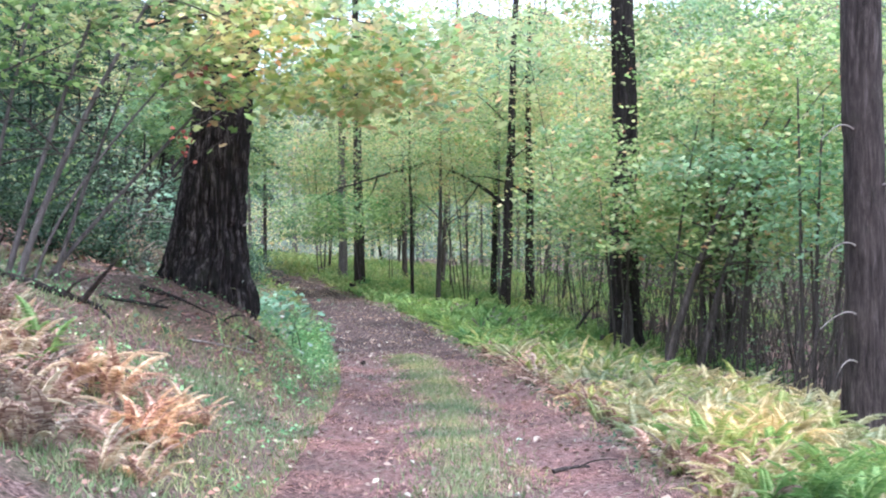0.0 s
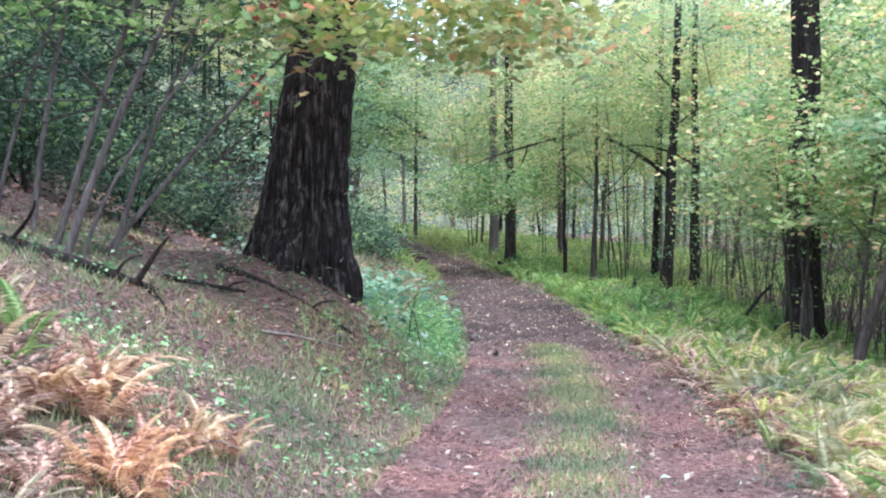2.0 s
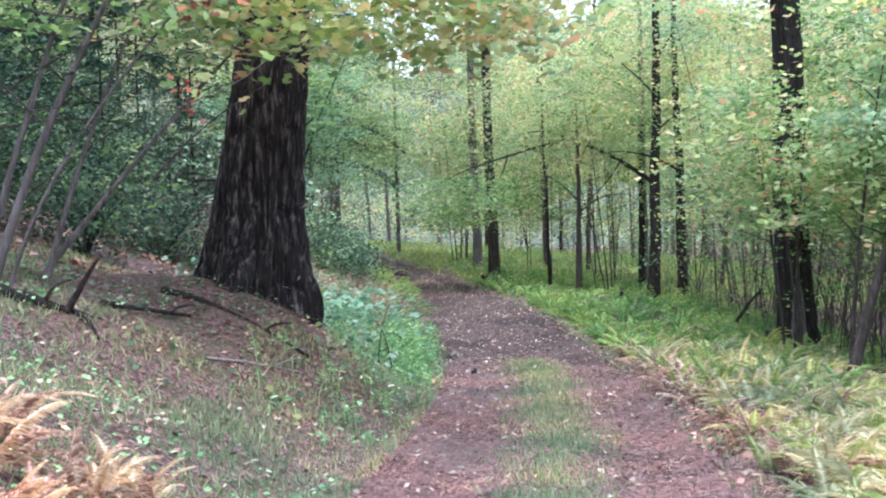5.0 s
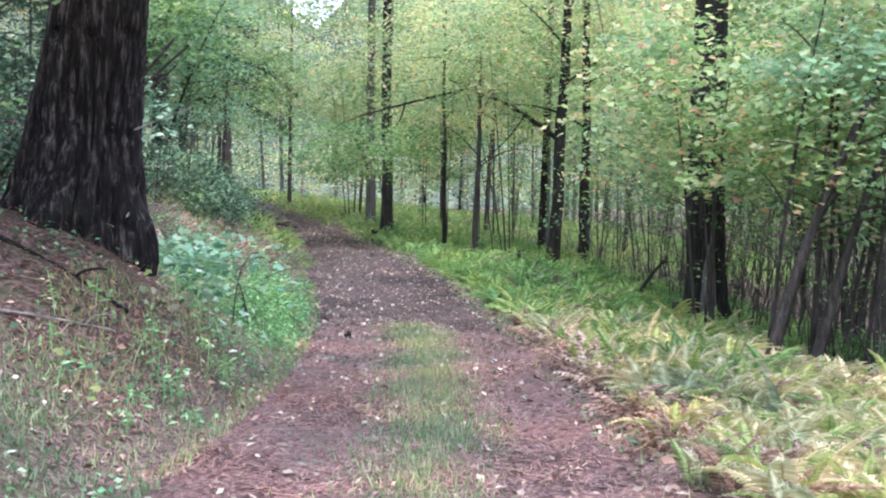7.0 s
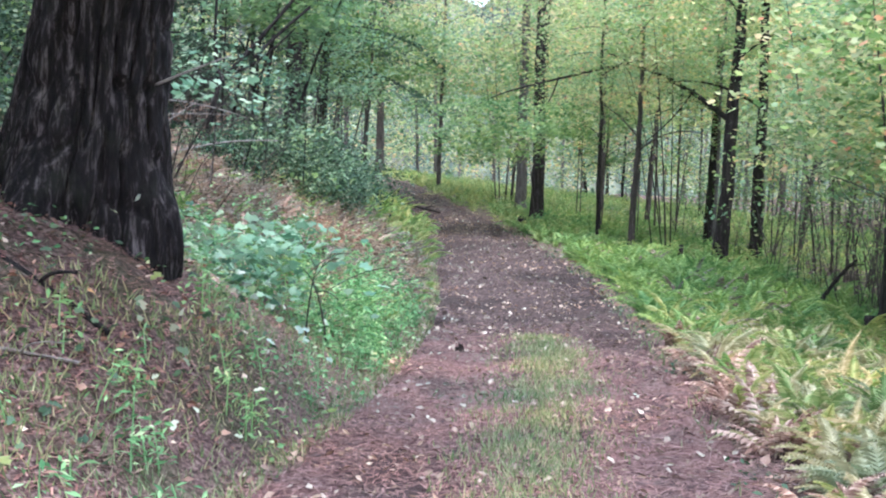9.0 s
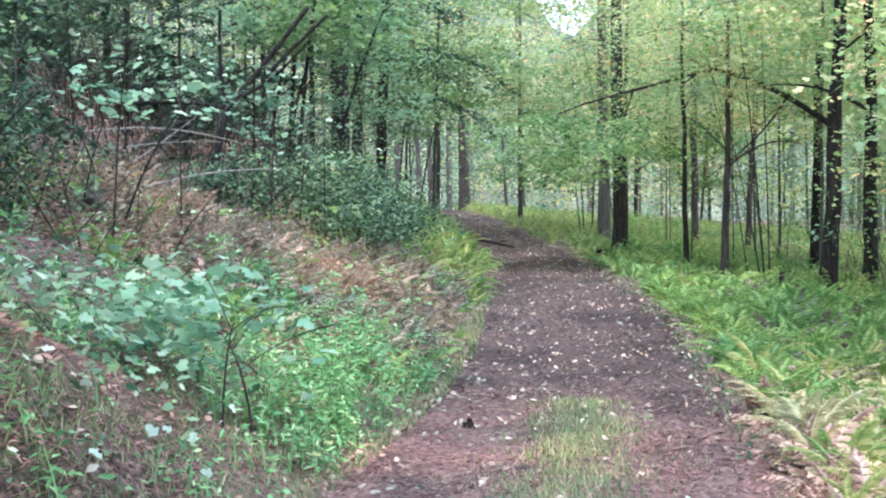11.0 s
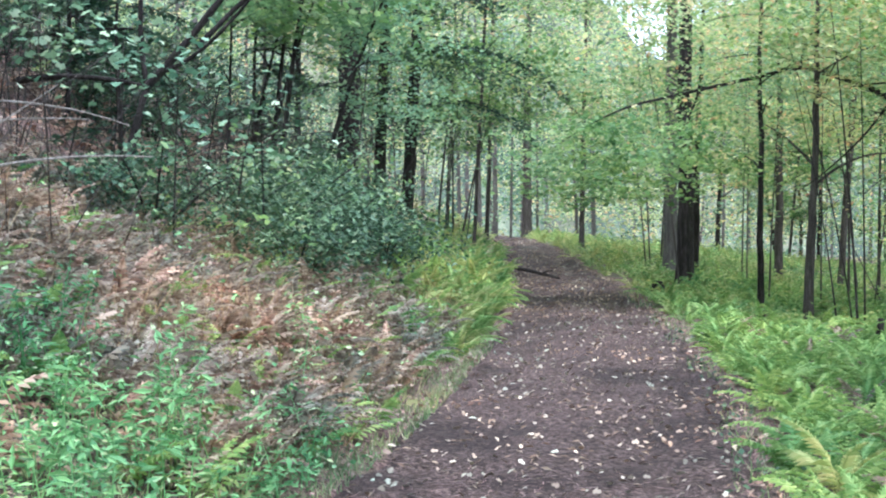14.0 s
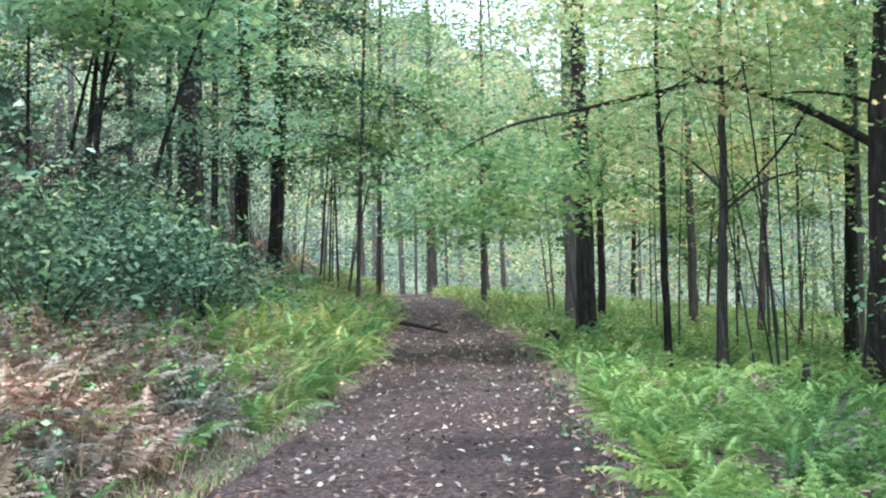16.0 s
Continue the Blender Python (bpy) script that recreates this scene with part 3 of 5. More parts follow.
for a, b, c in (((-1.8, 3.0, 4.4), (-1.8, 2.8, 5.2), (-0.6, 2.8, 6.0)), ((-0.5, 1.0, 3.65), (-0.9, 1.2, 2.9), (-1.9, 1.3, 2.2)), ((-1.8, 3.0, 4.4), (-2.3, 2.8, 4.75), (-3.2, 2.6, 4.5)),
                ((-3.4, 1.9, 3.95), (-3.5, 1.8, 3.4), (-3.9, 1.7, 3.0)), ((0.3, 0, 4.2), (0.9, -0.3, 4.8), (1.9, -0.4, 5.0)), ((0.35, 0, 5), (-0.4, -0.6, 5.8), (-1.2, -1.0, 6.2)), ((0.4, 0, 6), (1, 0.8, 7), (1.6, 1.2, 7.5))):
    stem(arch if a[0] < 0 else maple, "limb", a, b, c, 0.025, 0.006, BARK_DARK, 12, 6)
crown_part(maple, (-4.4, 1.2, 2.75), (2.1, 1.6, 0.8), 100, 34, 0.095, LEAF_GREEN, 54, LOBED, (0.35, 0.35, 0.07))
crown_part(maple, (-0.8, 1.2, 5.4), (2.6, 2.4, 1.5), 62, 34, 0.095, LEAF_MAPLE, 55, LOBED, (0.35, 0.35, 0.07))
crown_part(maple, (0.6, 0, 7.6), (2.6, 2.6, 2.2), 70, 34, 0.11, LEAF_YELLOW, 56)

plain_tree("pine_tree", -0.5, 36.4, 14, 0.17, (-0.006, 0), BARK_DARK, "straight dark slender pine beside the track among ferns", 25, ((0, 0, 10.5), (2.5, 2.5, 3), 110, 36, 0.14), 6, LEAF_GREEN, 0.5)
plain_tree("beech_tree", -1.05, 39.6, 14, 0.16, (0, 0), BARK_GREY, "pale grey straight beech trunk behind a dark pine", 26, ((0.5, 0, 9), (3, 3, 3.5), 130, 36, 0.13), 6, LEAF_YELLOW, 0.4)
plain_tree("sapling", 0.96, 32.2, 6, 0.06, (0.01, 0), BARK_DARK, "thin dark sapling among green ferns", 27, ((0, 0, 4.4), (1.6, 1.6, 1.7), 60, 34, 0.1), 5, LEAF_MAPLE)
plain_tree("sapling", 1.72, 31.6, 5, 0.085, (0.01, 0), BARK_TWIG, "slender grey-brown sapling among green ferns", 28, ((0, 0, 5.2), (1.8, 1.8, 1.6), 60, 34, 0.1), 5, LEAF_YELLOW)
plain_tree("maple_tree", 4.35, 31.5, 9, 0.14, (0.01, 0), BARK_DARK, "dark straight maple beside a slimmer one", 29, ((0, 0, 6), (2.4, 2.4, 2.6), 120, 36, 0.11), 6, LEAF_MAPLE)
plain_tree("maple_tree", 3.7, 35.0, 9, 0.12, (0.03, 0), BARK_DARK, "thin dark maple in the woods", 30, ((0, 0, 6), (2.2, 2.2, 2.6), 110, 36, 0.11), 6, LEAF_YELLOW)
plain_tree("hemlock_tree", -6.05, 32.3, 14, 0.21, (0.015, 0), BARK_DARK, "stout dark trunk on the bank, half veiled by leaves", 33, ((0, 0, 9), (3, 3, 3.5), 120, 40, 0.12), 6, LEAF_DARK)
plain_tree("hemlock_tree", -6.75, 36.2, 14, 0.135, (0.025, 0), BARK_DARK, "dark slender trunk leaning on the bank", 34, ((0.5, 0, 9), (2.5, 2.5, 3.5), 100, 40, 0.12), 6, LEAF_DARK)
plain_tree("maple_tree", -8.2, 59.5, 12, 0.2, (0.0, 0), BARK_TWIG, "far dark trunk beside the track's end", 36, ((1.0, 0, 5.5), (3.5, 3, 2.6), 110, 44, 0.12), 6, LEAF_MAPLE)
plain_tree("maple_tree", -4.3, 48.0, 9, 0.085, (0.02, 0), BARK_TWIG, "slim grey maple beside the bend of the track", 37, ((0, 0, 5.2), (2.2, 2.2, 2.2), 80, 40, 0.11), 5, LEAF_YELLOW)
plain_tree("maple_tree", -0.62, 41.0, 8, 0.09, (0.02, 0), BARK_DARK, "short dark maple behind a straight pine", 38, ((0, 0, 5.4), (2.2, 2.2, 2.0), 70, 40, 0.11), 5, LEAF_MAPLE)
plain_tree("maple_tree", -6.6, 45.5, 13, 0.07, (0.03, 0), BARK_TWIG, "tall leafy maple leaning over the bend of the track", 57, ((1.4, 0, 8.4), (3.6, 3.2, 2.8), 130, 46, 0.105), 7, LEAF_GREEN)
plain_tree("maple_tree", -5.7, 40.4, 12, 0.05, (0.05, 0), BARK_TWIG, "slender leaning maple with sprays reaching over the track", 58, ((2.2, 0, 6.6), (2.5, 2.2, 1.9), 80, 40, 0.1), 7, LEAF_GREEN)
plain_tree("maple_tree", 1.28, 43.0, 10, 0.11, (0.0, 0), BARK_TWIG, "grey maple among ferns under the trees", 39, ((0, 0, 6.0), (2.6, 2.4, 2.4), 80, 40, 0.11), 5, LEAF_YELLOW)

# saplings in clumps with low spreading leaves
DENSE = 1.5


def sapling_clump(x, y, stems_n, reach, h, seed, leaf, label, crowns, bark=BARK_TWIG, w=0.05, lean=(0.0, 0.0), size=0.09):
    r = np.random.default_rng(seed)
    t = thing("sapling_clump", at(x, y), label, "tree", "understory trees")
    for q in range(stems_n):
        a = np.array([r.normal(0, 0.32), r.normal(0, 0.3), -0.25])
        ang = r.uniform(0, 2 * np.pi)
        c = a + [np.cos(ang) * reach * r.uniform(0.4, 1) + lean[0] * h, np.sin(ang) * reach * r.uniform(0.4, 1) + lean[1] * h, h * r.uniform(0.75, 1.1)]
        b = a + (c - a) * 0.5 + [-(c - a)[0] * 0.2, -(c - a)[1] * 0.2, 0.2]
        ww = w * r.uniform(0.6, 1.2)
        main = stem(t, "stem", tuple(a), tuple(b), tuple(c), ww, ww * 0.3, bark, 14, 7)
        for z in (0.45, 0.65, 0.85):
            o = (1 - z) ** 2 * a + 2 * z * (1 - z) * b + z * z * c
            e = o + r.normal(0, 0.45, 3) * [1, 1, 0.3] + [0, 0, 0.25]
            stem(main, "limb", tuple(o), tuple((o + e) / 2 + [0, 0, 0.1]), tuple(e), ww * 0.35, 0.005, bark, 6, 5)
    for cen, radii, ns, per in crowns:
        seed += 1
        crown_part(t, cen, radii, int(ns * DENSE), per, size * 1.12, leaf, seed, LOBED if y < 30 else KITE, (0.33, 0.33, 0.07))
    return t


UNDER = "slender understory maples with thin leaning stems and yellow-green leaves"
sapling_clump(4.25, 15.0, 5, 1.0, 5.0, 60, LEAF_MAPLE, "leaning dark stems of a maple clump behind pale ferns", [((1.0, 0.5, 3.0), (1.9, 1.6, 1.5), 70, 30), ((1.8, 0.8, 4.8), (2.2, 1.8, 1.2), 70, 30)], BARK_TWIG, 0.06, (0.24, 0.02))
sapling_clump(5.3, 16.2, 5, 1.1, 5.0, 63, LEAF_MAPLE, UNDER, [((0.6, 0.3, 3.2), (1.9, 1.8, 1.6), 90, 30)], BARK_TWIG, 0.045, (0.2, 0))
sapling_clump(5.6, 12.6, 5, 0.8, 4.6, 66, LEAF_GREEN, UNDER, [((0.5, 0, 3.1), (1.5, 1.5, 1.4), 60, 30)], BARK_TWIG, 0.04, (0.15, 0))
sapling_clump(3.9, 18.2, 4, 0.6, 4.2, 69, LEAF_MAPLE, UNDER, [((0.0, 0, 3.2), (1.5, 1.5, 1.2), 60, 30)], BARK_TWIG, 0.03)
sapling_clump(6.6, 19.5, 6, 0.8, 5.0, 72, LEAF_GREEN, UNDER, [((0.0, 0, 3.4), (2.0, 1.8, 1.9), 110, 30)], BARK_TWIG, 0.05, (0.06, 0))
sapling_clump(7.6, 23.5, 6, 0.8, 5.0, 75, LEAF_GREEN, UNDER, [((0.0, 0, 3.4), (2.0, 1.8, 1.8), 50, 30)], BARK_DARK, 0.035)
sapling_clump(2.3, 30.4, 4, 0.8, 5.2, 81, LEAF_MAPLE, "spray of thin bare stems topped with yellowing leaves", [((0.0, 0, 4.4), (1.7, 1.5, 1.3), 60, 30)], BARK_DARK, 0.02, (-0.12, 0))
sapling_clump(3.2, 39.5, 3, 0.9, 6, 84, LEAF_YELLOW, UNDER, [((0.0, 0, 4.4), (2.2, 2.0, 1.8), 55, 30)], BARK_TWIG, 0.035, size=0.11)
sapling_clump(-1.8, 46.0, 3, 0.9, 6, 87, LEAF_MAPLE, UNDER, [((0.0, 0, 4.2), (2.4, 2.0, 1.8), 110, 30)], BARK_TWIG, 0.035, size=0.12)
sapling_clump(-2.15, 14.3, 3, 0.3, 0.75, 90, LEAF_BROAD, "young sapling with large pale green leaves on the bank", [((0.0, 0.0, 0.42), (0.5, 0.4, 0.32), 22, 8)], BARK_TWIG, 0.01, size=0.1)
sapling_clump(-4.5, 17.4, 2, 0.3, 1.7, 91, LEAF_BROAD, "thin leaning sapling with a few pale leaves near its tips", [((1.1, -0.7, 1.15), (0.4, 0.3, 0.18), 5, 9)], BARK_TWIG, 0.014, (0.55, -0.35), size=0.1)
sapling_clump(-6.8, 42.5, 6, 1.2, 5.5, 92, LEAF_GREEN, "leafy young maples spreading over the track from the bank", [((1.0, 0, 4.0), (2.6, 2.0, 1.4), 130, 34), ((0, 0, 3), (1.5, 1.5, 1.2), 60, 30)], BARK_TWIG, 0.028, (0.2, 0), size=0.1)
sapling_clump(-6.2, 29.0, 6, 1.0, 4.6, 95, LEAF_GREEN, "leafy young maples on the bank beside dark trunks", [((0.8, 0, 3.2), (1.9, 1.6, 1.1), 80, 32)], BARK_DARK, 0.045, (0.2, 0), size=0.1)

# low spreading maples whose level sprays veil the trunks behind
for q, (x, y, h, reach, leaf) in enumerate(((5.6, 27.6, 4.6, 1.9, LEAF_MAPLE), (5.6, 25.0, 4.8, 2.2, LEAF_GREEN), (2.2, 34.2, 5.2, 2.2, LEAF_YELLOW), (0.1, 34.6, 5.6, 1.6, LEAF_MAPLE), (0.4, 38.2, 6.4, 2.4, LEAF_YELLOW),
                                            (5.2, 33.5, 6.0, 2.4, LEAF_YELLOW), (7.4, 28.8, 5.2, 2.4, LEAF_GREEN), (-1.9, 43.5, 6.8, 2.6, LEAF_MAPLE), (5.3, 23.2, 5.0, 1.6, LEAF_YELLOW), (7.0, 38.5, 6.5, 2.6, LEAF_YELLOW), (6.2, 21.6, 6.5, 2.4, LEAF_GREEN), (8.6, 25.2, 7.6, 2.8, LEAF_GREEN), (9.6, 31.5, 8.5, 3.0, LEAF_MAPLE), (7.4, 18.6, 6.6, 2.4, LEAF_GREEN), (6.8, 15.6, 5.6, 2.0, LEAF_MAPLE), (5.4, 29.4, 7.6, 2.2, LEAF_YELLOW), (-4.9, 30.2, 4.4, 1.8, LEAF_GREEN), (-5.3, 34.2, 5.4, 2.0, LEAF_GREEN), (-5.9, 39.5, 6.2, 2.4, LEAF_MAPLE))):
    sapling_clump(x, y, 2, 0.9, h, 600 + 5 * q, leaf, "thin spreading maple with level sprays of autumn leaves", [((0, 0, h * 0.62), (reach, reach * 0.9, h * 0.26), 34 if x < 5 else 46, 36), ((0.2, 0, h * 0.98), (reach * 0.9, reach * 0.9, h * 0.22), 30 if x < 5 else 44, 36)], BARK_TWIG, 0.022, (0.08 * (-1) ** q, 0), size=0.08)

for x, y, h, seed, leaf in ((-4.9, 22.3, 2.1, 98, LEAF_MINT), (-5.6, 21.0, 2.2, 101, LEAF_MINT), (-4.4, 23.4, 1.7, 104, LEAF_MINT), (-6.3, 22.6, 2.6, 107, LEAF_SHRUB), (-5.2, 25.2, 2.0, 110, LEAF_SHRUB), (-6.6, 19.0, 2.4, 113, LEAF_SHRUB)):
    sapling_clump(x, y, 4, 0.6, h, seed, leaf, "young maple with broad pale green leaves above dark shrubs", [((0.1, 0.0, h * 0.75), (0.95, 0.8, 0.5), 9, 12)], BARK_DARK, 0.014, size=0.085)

# bare and leafy brush on the bank
fork = thing("dead_tree", at(-5.4, 23.4), "dark bare leaning dead tree with forked branches", "tree")
o = np.array(at(-5.4, 23.4))
for a, b, c, w in (((-5.4, 23.4, 2.0), (-5.35, 23.5, 2.6), (-5.23, 23.6, 3.13), 0.06), ((-5.23, 23.6, 3.13), (-5.35, 23.6, 3.7), (-5.3, 23.6, 4.5), 0.035), ((-5.23, 23.6, 3.13), (-4.9, 23.7, 3.5), (-4.1, 23.8, 4.5), 0.05),
                   ((-4.7, 23.7, 3.55), (-4.4, 23.8, 3.9), (-3.85, 23.9, 4.4), 0.035), ((-5.0, 23.6, 3.3), (-4.6, 23.6, 3.4), (-4.0, 23.5, 4.0), 0.025), ((-6.6, 23.3, 3.2), (-5.9, 23.4, 3.3), (-5.23, 23.6, 3.13), 0.04)):
    stem(fork, "limb", tuple(np.array(a) - o), tuple(np.array(b) - o), tuple(np.array(c) - o), w, w * 0.6, BARK_DARK, 10, 7, rough=0.1)
deadwood = thing("fallen_branch", at(-4.9, 19.3), "pale bare fallen branches tangled over dry ferns", "branch")
o = np.array(at(-4.9, 19.3))
for a, b, c, w in (((-5.1, 19.1, 1.62), (-4.4, 19.7, 2.1), (-3.55, 20.6, 2.1), 0.018), ((-6.2, 21, 2.6), (-5.2, 21.2, 2.8), (-4.2, 21.4, 2.45), 0.016), ((-5.6, 20.2, 1.9), (-5.1, 20.6, 2.3), (-4.6, 20.9, 2.75), 0.014), ((-5.9, 20.6, 2.3), (-5.2, 20.7, 2.5), (-4.3, 20.9, 2.45), 0.014)):
    stem(deadwood, "limb", tuple(np.array(a) - o), tuple(np.array(b) - o), tuple(np.array(c) - o), w, w * 0.4, BARK_PALE, 12, 6, rough=0.12)


def shrub(x, y, rad, h, seed, leaf, label, ns=60, per=30, size=0.075):
    r = np.random.default_rng(seed)
    t = thing("shrub", at(x, y), label, "shrub", "shrubs on the bank")
    for q in range(7):
        ang = r.uniform(0, 2 * np.pi)
        c = np.array([np.cos(ang) * rad * 0.8, np.sin(ang) * rad * 0.8, h * r.uniform(0.6, 1)])
        stem(t, "stem", (0, 0, -0.1), tuple(c * [0.3, 0.3, 0.6]), tuple(c), 0.02, 0.006, BARK_DARK, 8, 5)
    crown_part(t, (0, 0, h * 0.55), (rad, rad, h * 0.55), ns, per, size, leaf, seed + 1, KITE, (0.25, 0.25, 0.1), 0.7)
    # second crown, set lower, in much darker leaf colour, to darken the shrub
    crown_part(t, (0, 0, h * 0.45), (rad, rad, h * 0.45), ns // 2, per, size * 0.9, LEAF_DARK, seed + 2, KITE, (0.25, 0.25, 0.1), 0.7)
    crown_part(t, (0, 0, h * 0.7), (rad * 1.05, rad * 1.05, h * 0.5), ns // 5, 12, size * 1.35, LEAF_GREEN, seed + 1000, LOBED, (0.22, 0.22, 0.06), 0.6)
    return t


GREY = "dense grey-green shrub in deep shade on the bank"
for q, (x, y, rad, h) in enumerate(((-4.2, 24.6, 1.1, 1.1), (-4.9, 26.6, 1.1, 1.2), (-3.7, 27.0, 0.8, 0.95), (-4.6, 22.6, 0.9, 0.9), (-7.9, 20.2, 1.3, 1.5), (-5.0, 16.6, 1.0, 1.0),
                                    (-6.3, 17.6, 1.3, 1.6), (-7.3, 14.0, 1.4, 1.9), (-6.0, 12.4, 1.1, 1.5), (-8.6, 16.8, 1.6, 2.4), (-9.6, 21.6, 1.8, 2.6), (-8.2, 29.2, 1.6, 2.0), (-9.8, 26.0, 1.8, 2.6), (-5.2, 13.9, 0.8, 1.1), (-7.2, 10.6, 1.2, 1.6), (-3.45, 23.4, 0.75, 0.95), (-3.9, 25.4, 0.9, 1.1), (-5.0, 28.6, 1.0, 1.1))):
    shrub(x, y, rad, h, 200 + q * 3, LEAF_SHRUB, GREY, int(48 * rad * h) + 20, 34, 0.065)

# hemlocks up the slope
def hemlock(x, y, h, seed, low=0.06, w=0.06, reach=2.3, tiers=26, label="dark hemlock with drooping needle boughs on the slope", lean=None):
    """A straight trunk with tiers of level boughs that droop at the tips, each fringed with flat needle sprays."""
    r = np.random.default_rng(seed)
    t = thing("hemlock_tree", at(x, y), label, "tree", T)
    me, P, rad = trunk_mesh("trunk", h, w, w * 0.35, lean or (r.normal(0, 0.012), 0), BARK_DARK, seed, 9, 1.3)
    part("trunk", me, t)
    C = []
    for q in range(tiers):
        s_ = low + (0.97 - low) * (q + r.uniform(0, 0.8)) / tiers
        k = min(int(len(P) * s_), len(P) - 1)
        ln = reach * (1.05 - 0.75 * s_) * r.uniform(0.7, 1.15)
        ang = r.uniform(0, 2 * np.pi)
        d = np.array([np.cos(ang), np.sin(ang), 0])
        side = np.array([-d[1], d[0], 0])
        a, b, c = P[k], P[k] + d * ln * 0.55 + [0, 0, 0.12 * ln], P[k] + d * ln + [0, 0, -0.28 * ln]
        stem(t, "bough", tuple(a), tuple(b), tuple(c), 0.02, 0.005, BARK_DARK, 8, 5)
        n = int(150 * ln)
        v = r.uniform(0.18, 1.0, n)
        pts = bezier(a, b, c, 40)[np.clip((v * 39).astype(int), 0, 39)]
        off = r.normal(0, 1, n) * (0.32 * ln * np.clip(1.15 - v, 0.1, 1))
        C.append(pts + side * off[:, None] + np.stack([0 * v, 0 * v, -0.25 * np.abs(off) + r.normal(0, 0.035, n)], 1))
    C = np.concatenate(C)
    V, F = leaves(C, 0.105, r, 0.3, KITE)
    part("crown", mesh_np("crown", V, F, LEAF_DARK), t)
    return t


for q, (x, y, h) in enumerate(((-9.5, 13.5, 11), (-11.5, 18, 12), (-12, 25, 13), (-10.5, 31, 12), (-13.5, 35, 13), (-9.6, 42, 12), (-12, 45, 13), (-8.5, 9.0, 10), (-12.5, 10.5, 11),
                               (-8.4, 18.4, 7), (-9.0, 22.2, 8), (-8.3, 27.0, 6), (-7.4, 14.6, 6), (-9.2, 35.5, 9), (-9.6, 30.0, 8), (-6.9, 20.2, 3.2), (-6.6, 25.6, 2.8), (-10.8, 22.0, 8), (-10.4, 16.0, 8))):
    hemlock(x, y, h, 300 + q, reach=2.6 if h > 6 else 1.5, tiers=30 if h > 6 else 18, w=0.09 if h > 9 else 0.04)
# tall ones over the bend, boughs hanging above the track
hemlock(-6.4, 37.0, 13, 340, 0.2, 0.145, 4.0, 50, "dark leaning hemlock whose boughs hang above the track", (0.06, 0.0))

# maples and oaks deeper in the woods
r = np.random.default_rng(77)
spots = []
while len(spots) < 46:
    x, y = r.uniform(-16, 24), r.uniform(18, 74)
    l, e = edges(np.array(y))
    if l - 2.2 < x < e + 2.6 or (x < e + 4 and y < 40 and x > l) or (x < l and y < 40) or (x > 0 and y < 30 and x < 7):
        continue
    if all((x - a) ** 2 + (y - b) ** 2 > 4.5 for a, b in spots):
        spots.append((x, y))
for q, (x, y) in enumerate(spots):
    h = r.uniform(8, 15)
    e0 = float(edges(np.array(y))[1])
    # mostly paler barks, standing in for haze and light on deeper trunks
    bark = (BARK_TWIG, BARK_TWIG, BARK_DARK, BARK_GREY)[q % 4]
    leaf = (LEAF_MAPLE, LEAF_GREEN, LEAF_YELLOW, LEAF_MAPLE, LEAF_GREEN)[q % 5]
    low = r.uniform(0.16, 0.5)
    d = max(1.0, y / 32)
    plain_tree("maple_tree", x, y, h, r.uniform(0.04, 0.1), (r.normal(0, 0.06), 0), bark, "slender forest maple with light autumn-green leaves", 400 + q,
               ((0, 0, h * (low + 0.24)), (r.uniform(2.0, 3.0), r.uniform(2.0, 3.0), h * 0.3), int((70 if x > e0 + 7 else 60 if x > e0 else 80) / d ** 0.5), 84, 0.1 * d), 5, leaf, low)

# brushwood, distant woods and canopy
def stuff(name, V, F, material, label, category):
    return single(name, mesh_np(name, V, F, material), label, category, "stuff")


def scatter(n, x0, x1, y0, y1, r, keep):
    x, y = r.uniform(x0, x1, n), r.uniform(y0, y1, n)
    l, e = edges(y)
    k = keep(x, y, l, e)
    return x[k], y[k]


def many_stems(x, y, h, w, r, lean=0.25):
    """Thin upright three-sided stems, all joined."""
    n = len(x)
    z = land(x, y) - 0.05
    dx, dy = r.normal(0, lean, n) * h, r.normal(0, lean, n) * h
    ring = np.array([[1, 0], [-0.5, 0.87], [-0.5, -0.87]])
    s = np.array([0, 0.5, 1.0])
    cx = x[:, None] + dx[:, None] * s ** 1.4
    cy = y[:, None] + dy[:, None] * s ** 1.4
    cz = z[:, None] + h[:, None] * s
    ww = w[:, None] * (1 - 0.7 * s)
    V = np.stack([cx[..., None] + ww[..., None] * ring[:, 0], cy[..., None] + ww[..., None] * ring[:, 1], np.broadcast_to(cz[..., None], cx.shape + (3,))], -1)
    f = [[3 * k + a, 3 * k + (a + 1) % 3, 3 * k + 3 + (a + 1) % 3, 3 * k + 3 + a] for k in range(2) for a in range(3)]
    return V.reshape(-1, 3), (np.arange(n)[:, None, None] * 9 + np.array(f)[None]).reshape(-1, 4)


x, y = scatter(8500, 3, 26, 11, 56, r, lambda x, y, l, e: (x > e + 2.6 + 0.05 * y) & ((y < 27) | ((np.sin(97 * x) > 0.6) & (y < 38))) & ((x > 4.6) | (y > 26)))
V, F = many_stems(x, y, r.uniform(0.6, 3.2, len(x)), r.uniform(0.004, 0.018, len(x)), r, 0.32)
stuff("brushwood", V, F, BARK_TWIG, "grey thicket of bare thin stems under the trees", "brush")
x, y = scatter(3600, -16, -2, 10, 50, r, lambda x, y, l, e: (x < l - 2.4) & ((y > 16) | (x < -6.5)))
V, F = many_stems(x, y, r.uniform(0.4, 2.2, len(x)), r.uniform(0.004, 0.012, len(x)), r, 0.8)
stuff("brushwood", V, F, BARK_TWIG, "grey-brown tangle of bare stems on the shaded slope", "brush")
